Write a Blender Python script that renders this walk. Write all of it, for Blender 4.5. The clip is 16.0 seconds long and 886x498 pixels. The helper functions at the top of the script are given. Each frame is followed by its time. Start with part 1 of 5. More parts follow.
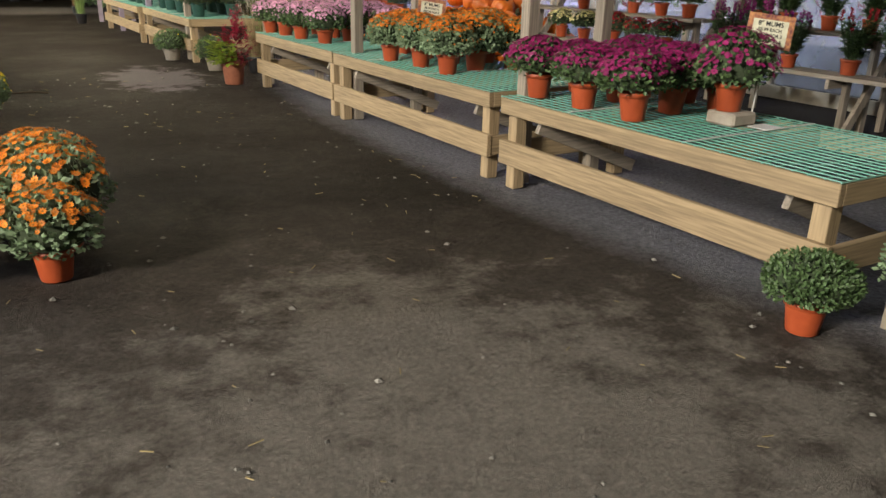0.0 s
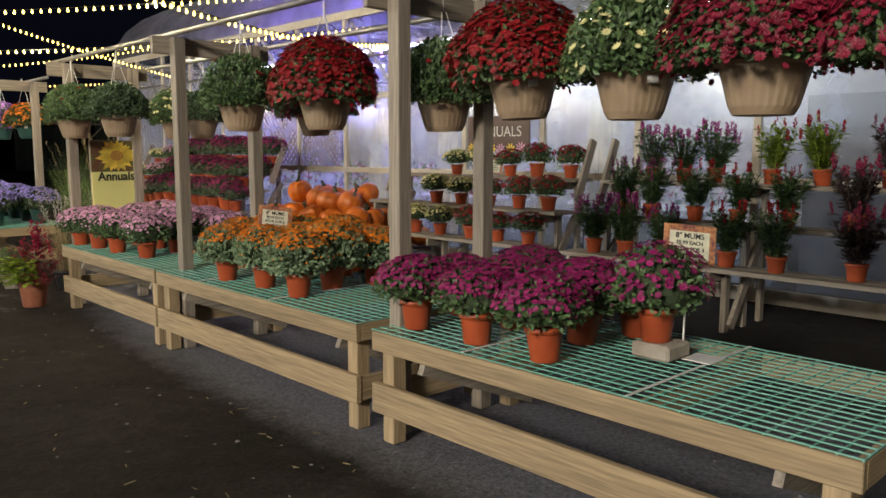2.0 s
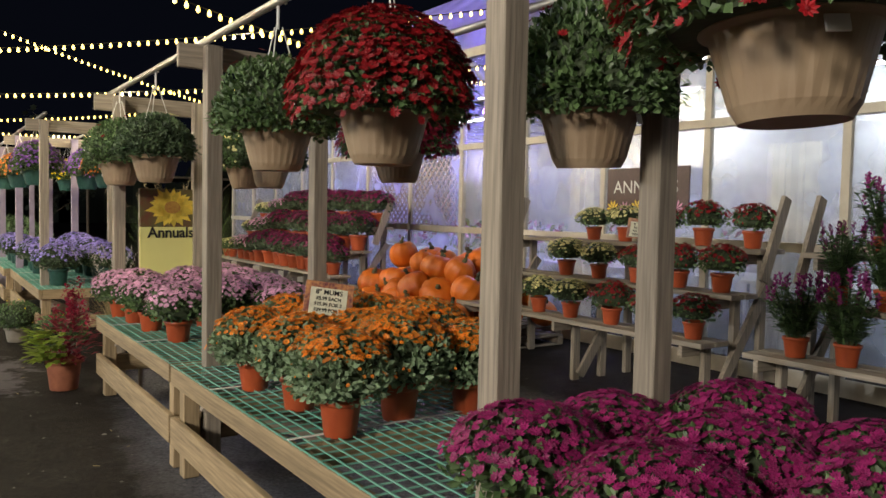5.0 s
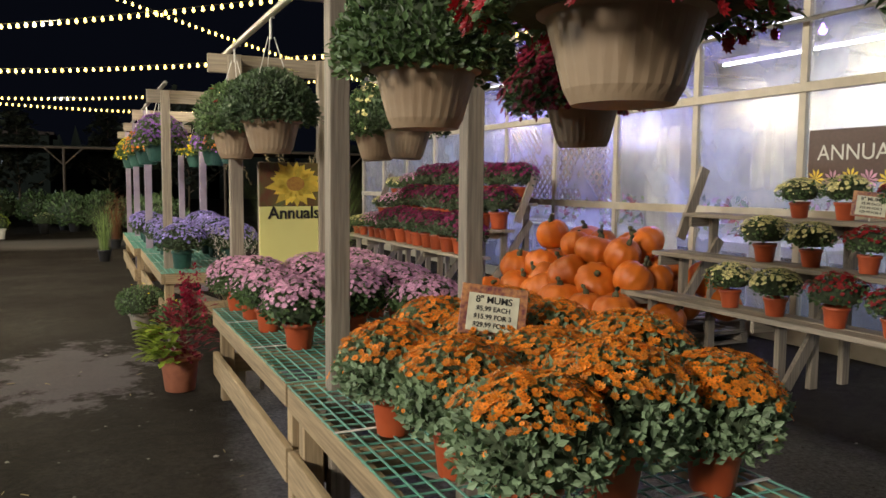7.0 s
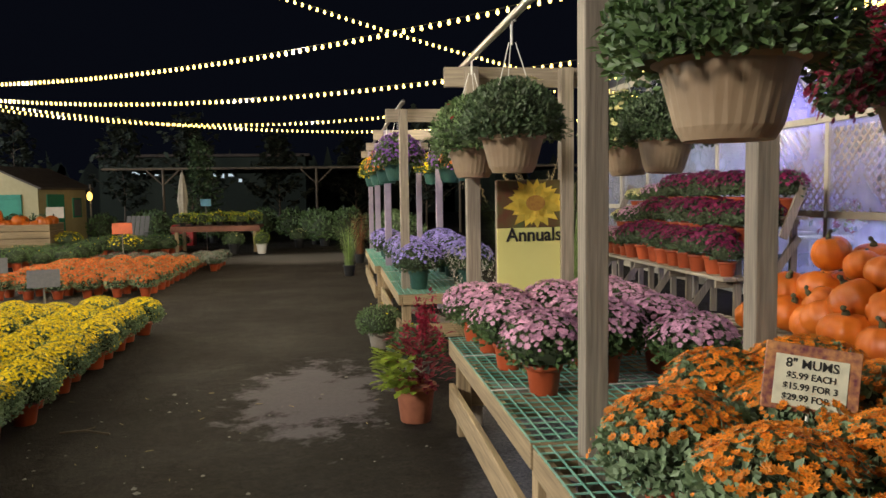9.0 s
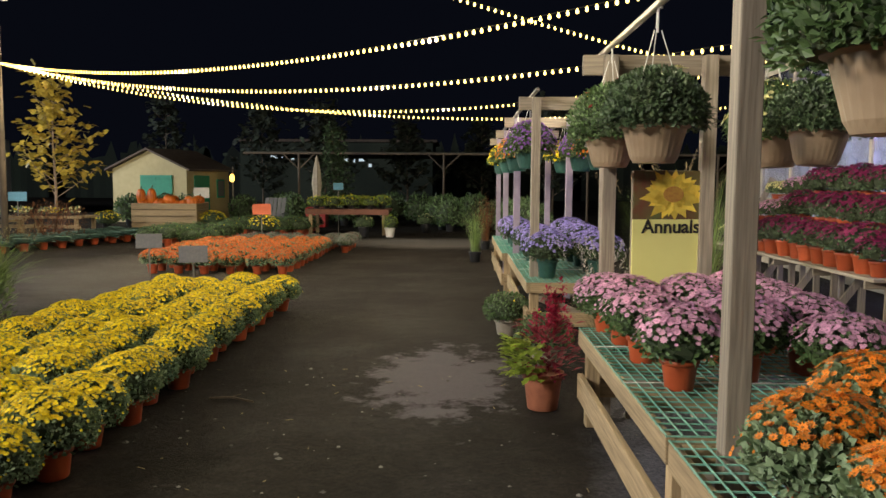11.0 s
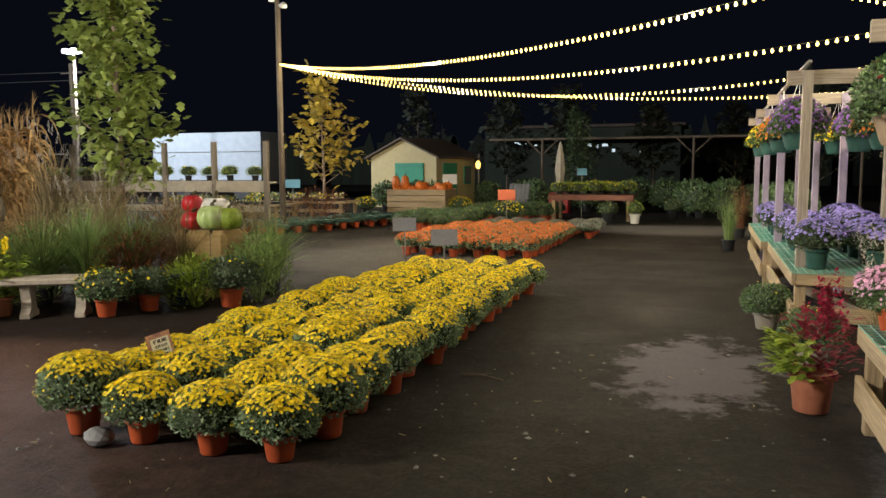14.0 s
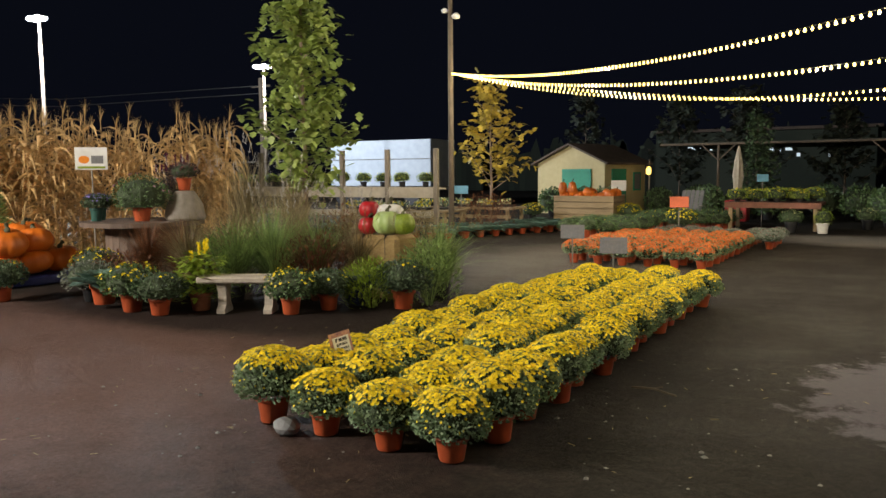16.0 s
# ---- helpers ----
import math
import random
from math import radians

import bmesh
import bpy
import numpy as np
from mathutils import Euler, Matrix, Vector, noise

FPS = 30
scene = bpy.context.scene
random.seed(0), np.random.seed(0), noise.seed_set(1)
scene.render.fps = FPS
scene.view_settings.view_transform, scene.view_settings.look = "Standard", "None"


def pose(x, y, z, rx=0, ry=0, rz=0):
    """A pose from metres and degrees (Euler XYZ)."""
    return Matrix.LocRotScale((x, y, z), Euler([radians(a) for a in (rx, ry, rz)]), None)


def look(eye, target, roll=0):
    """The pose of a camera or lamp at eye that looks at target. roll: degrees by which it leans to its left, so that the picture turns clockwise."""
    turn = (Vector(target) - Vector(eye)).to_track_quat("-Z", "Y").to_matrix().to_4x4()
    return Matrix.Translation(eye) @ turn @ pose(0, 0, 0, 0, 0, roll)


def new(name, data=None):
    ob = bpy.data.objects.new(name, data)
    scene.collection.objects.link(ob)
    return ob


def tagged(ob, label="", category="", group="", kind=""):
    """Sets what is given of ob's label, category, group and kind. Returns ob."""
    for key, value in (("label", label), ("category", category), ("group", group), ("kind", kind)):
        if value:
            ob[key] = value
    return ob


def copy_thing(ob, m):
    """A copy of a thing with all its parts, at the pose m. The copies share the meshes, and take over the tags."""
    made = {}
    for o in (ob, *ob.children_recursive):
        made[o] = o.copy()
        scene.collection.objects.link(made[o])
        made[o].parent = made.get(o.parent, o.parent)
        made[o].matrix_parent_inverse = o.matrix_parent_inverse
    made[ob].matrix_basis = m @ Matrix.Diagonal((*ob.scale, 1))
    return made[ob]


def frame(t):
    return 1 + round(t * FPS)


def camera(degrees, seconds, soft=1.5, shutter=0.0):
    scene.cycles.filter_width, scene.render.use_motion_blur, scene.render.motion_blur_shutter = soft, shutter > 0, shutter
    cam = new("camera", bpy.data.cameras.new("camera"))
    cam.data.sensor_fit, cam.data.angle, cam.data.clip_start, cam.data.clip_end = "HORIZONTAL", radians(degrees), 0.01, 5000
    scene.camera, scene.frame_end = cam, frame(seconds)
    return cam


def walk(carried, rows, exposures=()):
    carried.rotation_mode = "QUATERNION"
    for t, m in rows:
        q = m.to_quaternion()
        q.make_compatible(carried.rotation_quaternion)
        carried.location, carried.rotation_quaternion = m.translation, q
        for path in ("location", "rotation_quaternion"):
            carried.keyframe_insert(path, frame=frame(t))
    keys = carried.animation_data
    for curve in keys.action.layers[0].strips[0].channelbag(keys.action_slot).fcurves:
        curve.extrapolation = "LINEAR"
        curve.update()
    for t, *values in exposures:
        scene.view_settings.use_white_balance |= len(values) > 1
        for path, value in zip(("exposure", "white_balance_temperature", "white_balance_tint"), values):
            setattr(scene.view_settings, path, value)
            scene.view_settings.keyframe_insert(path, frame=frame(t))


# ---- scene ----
cam = camera(59.5, 16.0)
PATH = [
    (0, (0.652, -2.283, 1.465), (1.651, -0.693, 0.775), 1.5),
    (0.5, (0.742, -1.934, 1.542), (1.9, -0.403, 0.981), 0.5),
    (1, (0.853, -1.678, 1.583), (2.124, -0.197, 1.145), 0.2),
    (1.5, (1.055, -1.47, 1.608), (2.388, -0.014, 1.286), -0.1),
    (2, (1.234, -1.24, 1.591), (2.6, 0.2, 1.342), 0.1),
    (2.5, (1.438, -0.97, 1.582), (2.809, 0.474, 1.396), 0.4),
    (3, (1.725, -0.737, 1.565), (3.081, 0.727, 1.432), 0.6),
    (3.5, (1.971, -0.513, 1.547), (3.295, 0.982, 1.442), 0.6),
    (4, (2.188, -0.25, 1.572), (3.445, 1.304, 1.495), 0.6),
    (6.5, (2.97, 1.074, 1.542), (3.887, 2.844, 1.378), 1.0),
    (7, (2.992, 1.398, 1.564), (3.827, 3.208, 1.393), 0.5),
    (7.5, (3.063, 1.711, 1.575), (3.761, 3.578, 1.412), -0.2),
    (8, (3.084, 1.895, 1.612), (3.636, 3.811, 1.46), -0.7),
    (8.5, (3.075, 1.952, 1.617), (3.469, 3.908, 1.473), -1.0),
    (9, (3.07, 1.962, 1.617), (3.34, 3.938, 1.475), -0.8),
    (11.5, (2.992, 1.91, 1.621), (2.874, 3.898, 1.44), 0.5),
    (12, (2.995, 1.924, 1.612), (2.789, 3.904, 1.425), 0.5),
    (12.5, (2.979, 1.914, 1.606), (2.663, 3.879, 1.412), 0.3),
    (13, (2.967, 1.902, 1.607), (2.54, 3.846, 1.405), 0.1),
    (13.5, (2.946, 1.901, 1.604), (2.405, 3.816, 1.397), -0.0),
    (14, (2.927, 1.906, 1.606), (2.281, 3.787, 1.397), -0.3),
    (14.5, (2.91, 1.908, 1.607), (2.163, 3.752, 1.399), -0.4),
    (15, (2.906, 1.889, 1.617), (2.065, 3.693, 1.413), -0.4),
    (15.5, (2.9, 1.877, 1.613), (1.963, 3.633, 1.418), -0.5),
    (16, (2.895, 1.85, 1.624), (1.867, 3.555, 1.432), -0.4),
]
walk(cam, [(t, look(eye, target, roll)) for t, eye, target, roll in PATH], ((0, 0.45), (1, 0.15), (2.5, -0.08), (7, 0.0), (8.5, 0.09), (11.5, 0.15), (16, 0.32)))

# ---- world and light ----
world = bpy.data.worlds.new("night")
scene.world = world
world.use_nodes = True
bgn = world.node_tree.nodes["Background"]
bgn.inputs[0].default_value = (0.0022, 0.0027, 0.0050, 1)
bgn.inputs[1].default_value = 1.0


def lamp(name, kind, at, energy, colour, size=0.1, target=None, sy=0.0, parent=None):
    d = bpy.data.lights.new(name, kind)
    d.energy, d.color = energy, colour
    if kind == 'AREA':
        d.shape = 'RECTANGLE'
        d.size, d.size_y = size, sy
    else:
        d.shadow_soft_size = size
    o = new(name, d)
    o.matrix_world = look(at, target) if target else pose(*at)
    return o


WARM = (1.0, 0.86, 0.60)
COOL = (0.86, 0.93, 1.0)
POLE = (-7.16, 18.96, 4.18)
STRINGS = [(POLE, (9.2, 5.71, 3.98), 0.82), (POLE, (9.2, 8.69, 3.58), 0.86), (POLE, (9.2, 16.67, 4.02), 1.05),
           (POLE, (9.2, 19.54, 3.36), 0.67), ((-9.12, 8.22, 7.91), (8.97, 15.25, 3.18), 0.67), ((-5.51, 2.82, 6.99), (9.19, 8.15, 3.26), 1.54)]


def string_at(i, f):
    a, b, sag = STRINGS[i]
    p = Vector(a).lerp(Vector(b), f)
    p.z -= sag * 4 * f * (1 - f)
    return p


# the bulbs of the strings, gathered into a few lamps along each
for i, fs in ((0, (0.08, 0.35, 0.6, 0.78)), (1, (0.3, 0.55, 0.74)), (2, (0.12, 0.3, 0.6)), (3, (0.25, 0.5, 0.75)), (4, (0.35, 0.6)), (5, (0.35, 0.6))):
    for f in fs:
        p = string_at(i, f)
        lamp("string_light_glow", 'POINT', (p.x, p.y, p.z - 0.12), 130 if i < 4 else 75, WARM, 0.12)
# flood lamps of the car park
lamp("flood_light_glow", 'POINT', (-28.6, 20.9, 7.9), 12000, COOL, 0.3)
lamp("flood_light_glow", 'POINT', (-23.4, 28.9, 6.4), 3500, COOL, 0.3)
lamp("flood_light_glow", 'SPOT', (-11.0, -3.5, 6.6), 11000, (1.0, 0.92, 0.80), 1.3, (2.0, 5.0, 0.5)).data.spot_size = radians(125)
# tubes and violet lamps inside the greenhouse
for y in (0.5, 5.0, 9.5, 14.0):
    lamp("tube_light_glow", 'AREA', (11.3, y, 3.35), 46, (0.66, 0.80, 1.0), 0.4, (11.3, y, 0), 3.4)
lamp("violet_glow", 'POINT', (10.6, 9.6, 2.9), 130, (0.25, 0.18, 1.0), 0.15)
lamp("violet_glow", 'POINT', (10.4, 12.0, 2.6), 90, (0.30, 0.2, 1.0), 0.15)

# ---- materials ----


def mat(name, col, rough=0.7, col2=None, scale=30.0, metal=0.0, bump=0.0, stretch=(1, 1, 1), island=0.0, emit=None, estr=0.0, trans=0.0, rnd=0.0, detail=6.0, bscale=None, spec=None):
    m = bpy.data.materials.new(name)
    m.use_nodes = True
    nt = m.node_tree
    N, L = nt.nodes, nt.links
    b = N["Principled BSDF"]
    b.inputs["Roughness"].default_value = rough
    b.inputs["Metallic"].default_value = metal
    if spec is not None:
        b.inputs["Specular IOR Level"].default_value = spec
    tc = N.new("ShaderNodeTexCoord")
    mp = N.new("ShaderNodeMapping")
    mp.inputs["Scale"].default_value = stretch
    L.new(tc.outputs["Object"], mp.inputs[0])
    nz = N.new("ShaderNodeTexNoise")
    nz.inputs["Scale"].default_value = scale
    nz.inputs["Detail"].default_value = detail
    L.new(mp.outputs[0], nz.inputs["Vector"])
    nb = N.new("ShaderNodeTexNoise")
    nb.inputs["Scale"].default_value = scale * 0.13
    L.new(mp.outputs[0], nb.inputs["Vector"])
    av = N.new("ShaderNodeMath")
    av.operation = 'MULTIPLY_ADD'
    av.inputs[1].default_value = 0.6
    L.new(nz.outputs[0], av.inputs[0])
    ml = N.new("ShaderNodeMath")
    ml.operation = 'MULTIPLY'
    ml.inputs[1].default_value = 0.4
    L.new(nb.outputs[0], ml.inputs[0])
    L.new(ml.outputs[0], av.inputs[2])
    cr = N.new("ShaderNodeValToRGB")
    cr.color_ramp.elements[0].position = 0.36
    cr.color_ramp.elements[1].position = 0.64
    c2 = col2 or tuple(c * 0.72 for c in col)
    cr.color_ramp.elements[0].color = (*c2, 1)
    cr.color_ramp.elements[1].color = (*col, 1)
    L.new(av.outputs[0], cr.inputs[0])
    out = cr.outputs[0]
    if island or rnd:
        hs = N.new("ShaderNodeHueSaturation")
        mr = N.new("ShaderNodeMapRange")
        k = island or rnd
        mr.inputs["To Min"].default_value = 1 - k
        mr.inputs["To Max"].default_value = 1 + k
        if island:
            g = N.new("ShaderNodeNewGeometry")
            L.new(g.outputs["Random Per Island"], mr.inputs[0])
        else:
            g = N.new("ShaderNodeObjectInfo")
            L.new(g.outputs["Random"], mr.inputs[0])
        L.new(mr.outputs[0], hs.inputs["Value"])
        L.new(out, hs.inputs["Color"])
        out = hs.outputs[0]
    L.new(out, b.inputs["Base Color"])
    if bump:
        bp = N.new("ShaderNodeBump")
        bp.inputs["Strength"].default_value = bump
        bp.inputs["Distance"].default_value = 0.01
        L.new(nz.outputs[0], bp.inputs["Height"])
        L.new(bp.outputs[0], b.inputs["Normal"])
    if emit:
        b.inputs["Emission Color"].default_value = (*emit, 1)
        b.inputs["Emission Strength"].default_value = estr
    if trans:
        o = N["Material Output"]
        tl = N.new("ShaderNodeBsdfTranslucent")
        L.new(out, tl.inputs[0])
        mx = N.new("ShaderNodeMixShader")
        mx.inputs[0].default_value = trans
        L.new(b.outputs[0], mx.inputs[1])
        L.new(tl.outputs[0], mx.inputs[2])
        L.new(mx.outputs[0], o.inputs[0])
    return m


def wood(name, col, axis, dark=0.5):
    st = [14.0, 14.0, 14.0]
    st[axis] = 0.7
    return mat(name, col, 0.75, tuple(c * dark for c in col), 5.0, bump=0.25, stretch=st, rnd=0.14, detail=8)


PINE = (0.41, 0.30, 0.17)
GREYW = (0.36, 0.305, 0.24)
W = [wood("pine_x", PINE, 0), wood("pine_y", PINE, 1), wood("pine_z", PINE, 2)]
GW = [wood("grey_wood_x", GREYW, 0), wood("grey_wood_y", GREYW, 1), wood("grey_wood_z", GREYW, 2)]
DARKW = wood("dark_wood", (0.17, 0.115, 0.085), 2)
POT = mat("terracotta_plastic", (0.43, 0.085, 0.028), 0.42, (0.33, 0.06, 0.02), 12, rnd=0.16)
CLAY = mat("clay", (0.36, 0.13, 0.07), 0.7, (0.26, 0.09, 0.05), 20, bump=0.1)
TANPOT = mat("tan_plastic", (0.33, 0.245, 0.16), 0.5, (0.24, 0.165, 0.10), 9, rnd=0.1)
BLACKPOT = mat("black_plastic", (0.02, 0.02, 0.022), 0.45)
GREENPOT = mat("green_plastic", (0.03, 0.10, 0.08), 0.5)
PALEPOT = mat("pale_ceramic", (0.33, 0.29, 0.24), 0.6, (0.24, 0.21, 0.17), 14, bump=0.1)
SOIL = mat("soil", (0.03, 0.02, 0.015), 0.95, bump=0.6, scale=90)
LEAF = mat("leaf_green", (0.115, 0.185, 0.070), 0.5, (0.070, 0.125, 0.045), 40, island=0.5, trans=0.25)
LEAFB = mat("leaf_bluegreen", (0.25, 0.345, 0.20), 0.55, (0.18, 0.26, 0.145), 40, island=0.35, trans=0.22)
LEAFD = mat("leaf_dark", (0.085, 0.130, 0.060), 0.5, (0.050, 0.085, 0.04), 40, island=0.5, trans=0.2)
LEAFL = mat("leaf_lime", (0.30, 0.39, 0.05), 0.5, (0.19, 0.27, 0.03), 30, island=0.4, trans=0.3)
LEAFP = mat("leaf_purple", (0.085, 0.045, 0.045), 0.55, (0.05, 0.04, 0.03), 30, island=0.5, trans=0.2)
LEAFG = mat("leaf_grey", (0.20, 0.23, 0.185), 0.6, (0.12, 0.12, 0.10), 30, island=0.4, trans=0.2)
KALE = mat("kale_leaf", (0.16, 0.25, 0.20), 0.5, (0.09, 0.16, 0.13), 25, island=0.3, trans=0.2)
MAPLE = mat("maple_leaf", (0.33, 0.40, 0.11), 0.5, (0.22, 0.28, 0.07), 20, island=0.45, trans=0.35)
MAPLEY = mat("maple_yellow", (0.62, 0.46, 0.08), 0.5, (0.42, 0.32, 0.05), 20, island=0.45, trans=0.35)
RUST = mat("rust_leaf", (0.20, 0.075, 0.03), 0.6, (0.12, 0.05, 0.02), 20, island=0.5, trans=0.25)
GRASS = mat("grass_blade", (0.27, 0.37, 0.12), 0.6, (0.15, 0.23, 0.07), 10, island=0.5, trans=0.3)
GRASST = mat("tan_grass", (0.34, 0.27, 0.15), 0.7, (0.20, 0.16, 0.08), 10, island=0.5, trans=0.3)
PLUME = mat("silver_plume", (0.55, 0.52, 0.48), 0.8, (0.40, 0.37, 0.34), 10, island=0.3, trans=0.3)
CORN = mat("corn_husk", (0.62, 0.42, 0.19), 0.75, (0.42, 0.26, 0.10), 14, island=0.45, trans=0.3)
# dark green of the solid core behind the leaves
CORE = mat("dark_foliage_core", (0.045, 0.065, 0.03), 0.9, bump=0.5)


def petal(name, c, k=0.6):
    return mat("petal_" + name, c, 0.5, tuple(x * k for x in c), 60, island=0.35, trans=0.2)


ORANGE = petal("orange", (0.86, 0.27, 0.02), 0.72)
RUSTO = petal("rust_orange", (0.66, 0.18, 0.03), .7)
MAGENTA = petal("magenta", (0.33, 0.016, 0.135), .65)
PINK = petal("pink", (0.70, 0.38, 0.55), 0.8)
RED = petal("red", (0.31, 0.008, 0.013), .65)
DRED = petal("dark_red", (0.25, 0.010, 0.035), .65)
YELLOW = petal("yellow", (0.90, 0.71, 0.010), 0.88)
CREAM = petal("cream", (0.80, 0.75, 0.36), 0.85)
VIOLET = petal("violet", (0.34, 0.28, 0.70), 0.75)
PURPLE = petal("purple", (0.26, 0.11, 0.44), .7)
HEART = mat("flower_heart", (0.55, 0.33, 0.03), 0.7)
HEARTD = mat("flower_heart_dark", (0.45, 0.17, 0.02), 0.7)
WIRE = mat("green_coated_wire", (0.12, 0.36, 0.27), 0.45, (0.22, 0.44, 0.36), 8)
STEEL = mat("galvanised_steel", (0.34, 0.33, 0.30), 0.45, (0.22, 0.20, 0.18), 10, metal=0.7)
WHITE = mat("white_paint", (0.70, 0.69, 0.66), 0.6, (0.58, 0.57, 0.54), 6)
CREAMW = mat("cream_wood", (0.52, 0.47, 0.38), 0.7, (0.42, 0.37, 0.29), 8, bump=0.1)
LILACW = mat("lilac_post_paint", (0.33, 0.28, 0.36), 0.7, (0.25, 0.21, 0.28), 8, bump=0.1)
PUMP = mat("pumpkin_skin", (0.62, 0.155, 0.012), 0.45, (0.50, 0.11, 0.01), 7, bump=0.08, rnd=0.15)
STALK = mat("pumpkin_stalk", (0.09, 0.085, 0.04), 0.85, bump=0.4)
BULB = mat("bulb_glass", (0.9, 0.8, 0.5), 0.3, emit=(1.0, 0.68, 0.14), estr=5.0)
CABLE = mat("black_cable", (0.012, 0.012, 0.012), 0.6)
TUBE = mat("tube_light", (0.9, 0.9, 0.95), 0.4, emit=(0.9, 0.95, 1.0), estr=9)
VIOL = mat("violet_lamp", (0.5, 0.4, 0.9), 0.4, emit=(0.35, 0.15, 1.0), estr=14)
FLOOD = mat("flood_lens", (0.9, 0.9, 0.9), 0.3, emit=(0.9, 0.96, 1.0), estr=30)
ORLAMP = mat("amber_lens", (0.9, 0.6, 0.1), 0.3, emit=(1.0, 0.62, 0.12), estr=3)
STONE = mat("cast_stone", (0.42, 0.37, 0.30), 0.85, (0.30, 0.26, 0.21), 18, bump=0.4)
HAY = mat("hay", (0.36, 0.25, 0.10), 0.9, (0.22, 0.14, 0.05), 40, bump=0.8, stretch=(1, 1, 5))
SHEDW = mat("cream_siding", (0.50, 0.42, 0.22), 0.75, (0.44, 0.36, 0.18), 5, bump=0.1)
DOORG = mat("green_door_paint", (0.025, 0.27, 0.16), 0.6, (0.02, 0.21, 0.125), 6)
ROOFM = mat("brown_shingle", (0.12, 0.09, 0.07), 0.9, (0.07, 0.05, 0.04), 30, bump=0.5)
TRUNK = mat("bark", (0.16, 0.12, 0.085), 0.9, (0.09, 0.07, 0.05), 20, bump=0.6, stretch=(1, 1, 0.2))
BARKP = mat("pale_bark", (0.32, 0.24, 0.18), 0.85, (0.22, 0.16, 0.12), 14, bump=0.4, stretch=(1, 1, 0.2))
SIGNY = mat("pale_yellow_board", (0.80, 0.78, 0.30), 0.6, (0.77, 0.74, 0.27), 5)
SIGNB = mat("brown_sign", (0.10, 0.055, 0.05), 0.5)
INK = mat("dark_ink", (0.02, 0.02, 0.02), 0.7)
CARD = mat("cream_card", (0.78, 0.76, 0.58), 0.55)
CARDB = mat("autumn_print", (0.62, 0.30, 0.12), 0.4, (0.13, 0.03, 0.06), 70)
PHOTO = mat("dark_photo_print", (0.12, 0.15, 0.05), 0.5, (0.16, 0.05, 0.03), 9)
SUNP = mat("sunflower_print", (0.86, 0.66, 0.10), 0.6, (0.76, 0.52, 0.06), 30, island=0.25)
SUNC = mat("sunflower_heart_print", (0.36, 0.16, 0.04), 0.7, (0.50, 0.28, 0.05), 60)
BLUEC = mat("blue_plastic", (0.02, 0.03, 0.16), 0.4)
REDP = mat("red_enamel", (0.42, 0.015, 0.02), 0.35, (0.32, 0.01, 0.015), 8)
LIMEP = mat("pale_green_enamel", (0.30, 0.42, 0.12), 0.35, (0.44, 0.52, 0.26), 8)
DTAB = mat("red_brown_table", (0.20, 0.075, 0.045), 0.7, (0.13, 0.05, 0.03), 8, bump=0.2)
GREYP = mat("grey_board", (0.17, 0.17, 0.175), 0.6)
ORSIGN = mat("orange_board", (0.55, 0.12, 0.05), 0.6)
BLUSIGN = mat("blue_board", (0.15, 0.40, 0.60), 0.6)
CANVAS = mat("beige_canvas", (0.45, 0.39, 0.30), 0.85, (0.34, 0.29, 0.22), 10)
TRAILER = mat("dull_white_trailer_paint", (0.30, 0.33, 0.37), 0.6, (0.24, 0.27, 0.31), 3)
# night darkness put into the colour of far trees, building wall and cloth
FARDARK = mat("night_darkened_far", (0.020, 0.028, 0.016), 0.8, island=0.5)


def film_mat(name, clear, tint):
    m = bpy.data.materials.new(name)
    m.use_nodes = True
    N, L = m.node_tree.nodes, m.node_tree.links
    o = N["Material Output"]
    N.remove(N["Principled BSDF"])
    tr = N.new("ShaderNodeBsdfTransparent")
    tl = N.new("ShaderNodeBsdfTranslucent")
    tl.inputs[0].default_value = (*tint, 1)
    gl = N.new("ShaderNodeBsdfGlossy")
    gl.inputs["Roughness"].default_value = 0.2
    nz = N.new("ShaderNodeTexNoise")
    nz.inputs["Scale"].default_value = 1.6
    nz.inputs["Detail"].default_value = 7
    tc = N.new("ShaderNodeTexCoord")
    L.new(tc.outputs["Object"], nz.inputs["Vector"])
    mr = N.new("ShaderNodeMapRange")
    mr.inputs["From Min"].default_value = 0.3
    mr.inputs["From Max"].default_value = 0.7
    mr.inputs["To Min"].default_value = clear - 0.2
    mr.inputs["To Max"].default_value = clear + 0.2
    L.new(nz.outputs[0], mr.inputs[0])
    m1 = N.new("ShaderNodeMixShader")
    L.new(mr.outputs[0], m1.inputs[0])
    L.new(tl.outputs[0], m1.inputs[1])
    L.new(tr.outputs[0], m1.inputs[2])
    m2 = N.new("ShaderNodeMixShader")
    m2.inputs[0].default_value = 0.06
    L.new(m1.outputs[0], m2.inputs[1])
    L.new(gl.outputs[0], m2.inputs[2])
    L.new(m2.outputs[0], o.inputs[0])
    return m


FILM = film_mat("greenhouse_film", 0.78, (0.85, 0.9, 1.0))
FILMR = film_mat("roof_film", 0.3, (0.9, 0.9, 0.88))


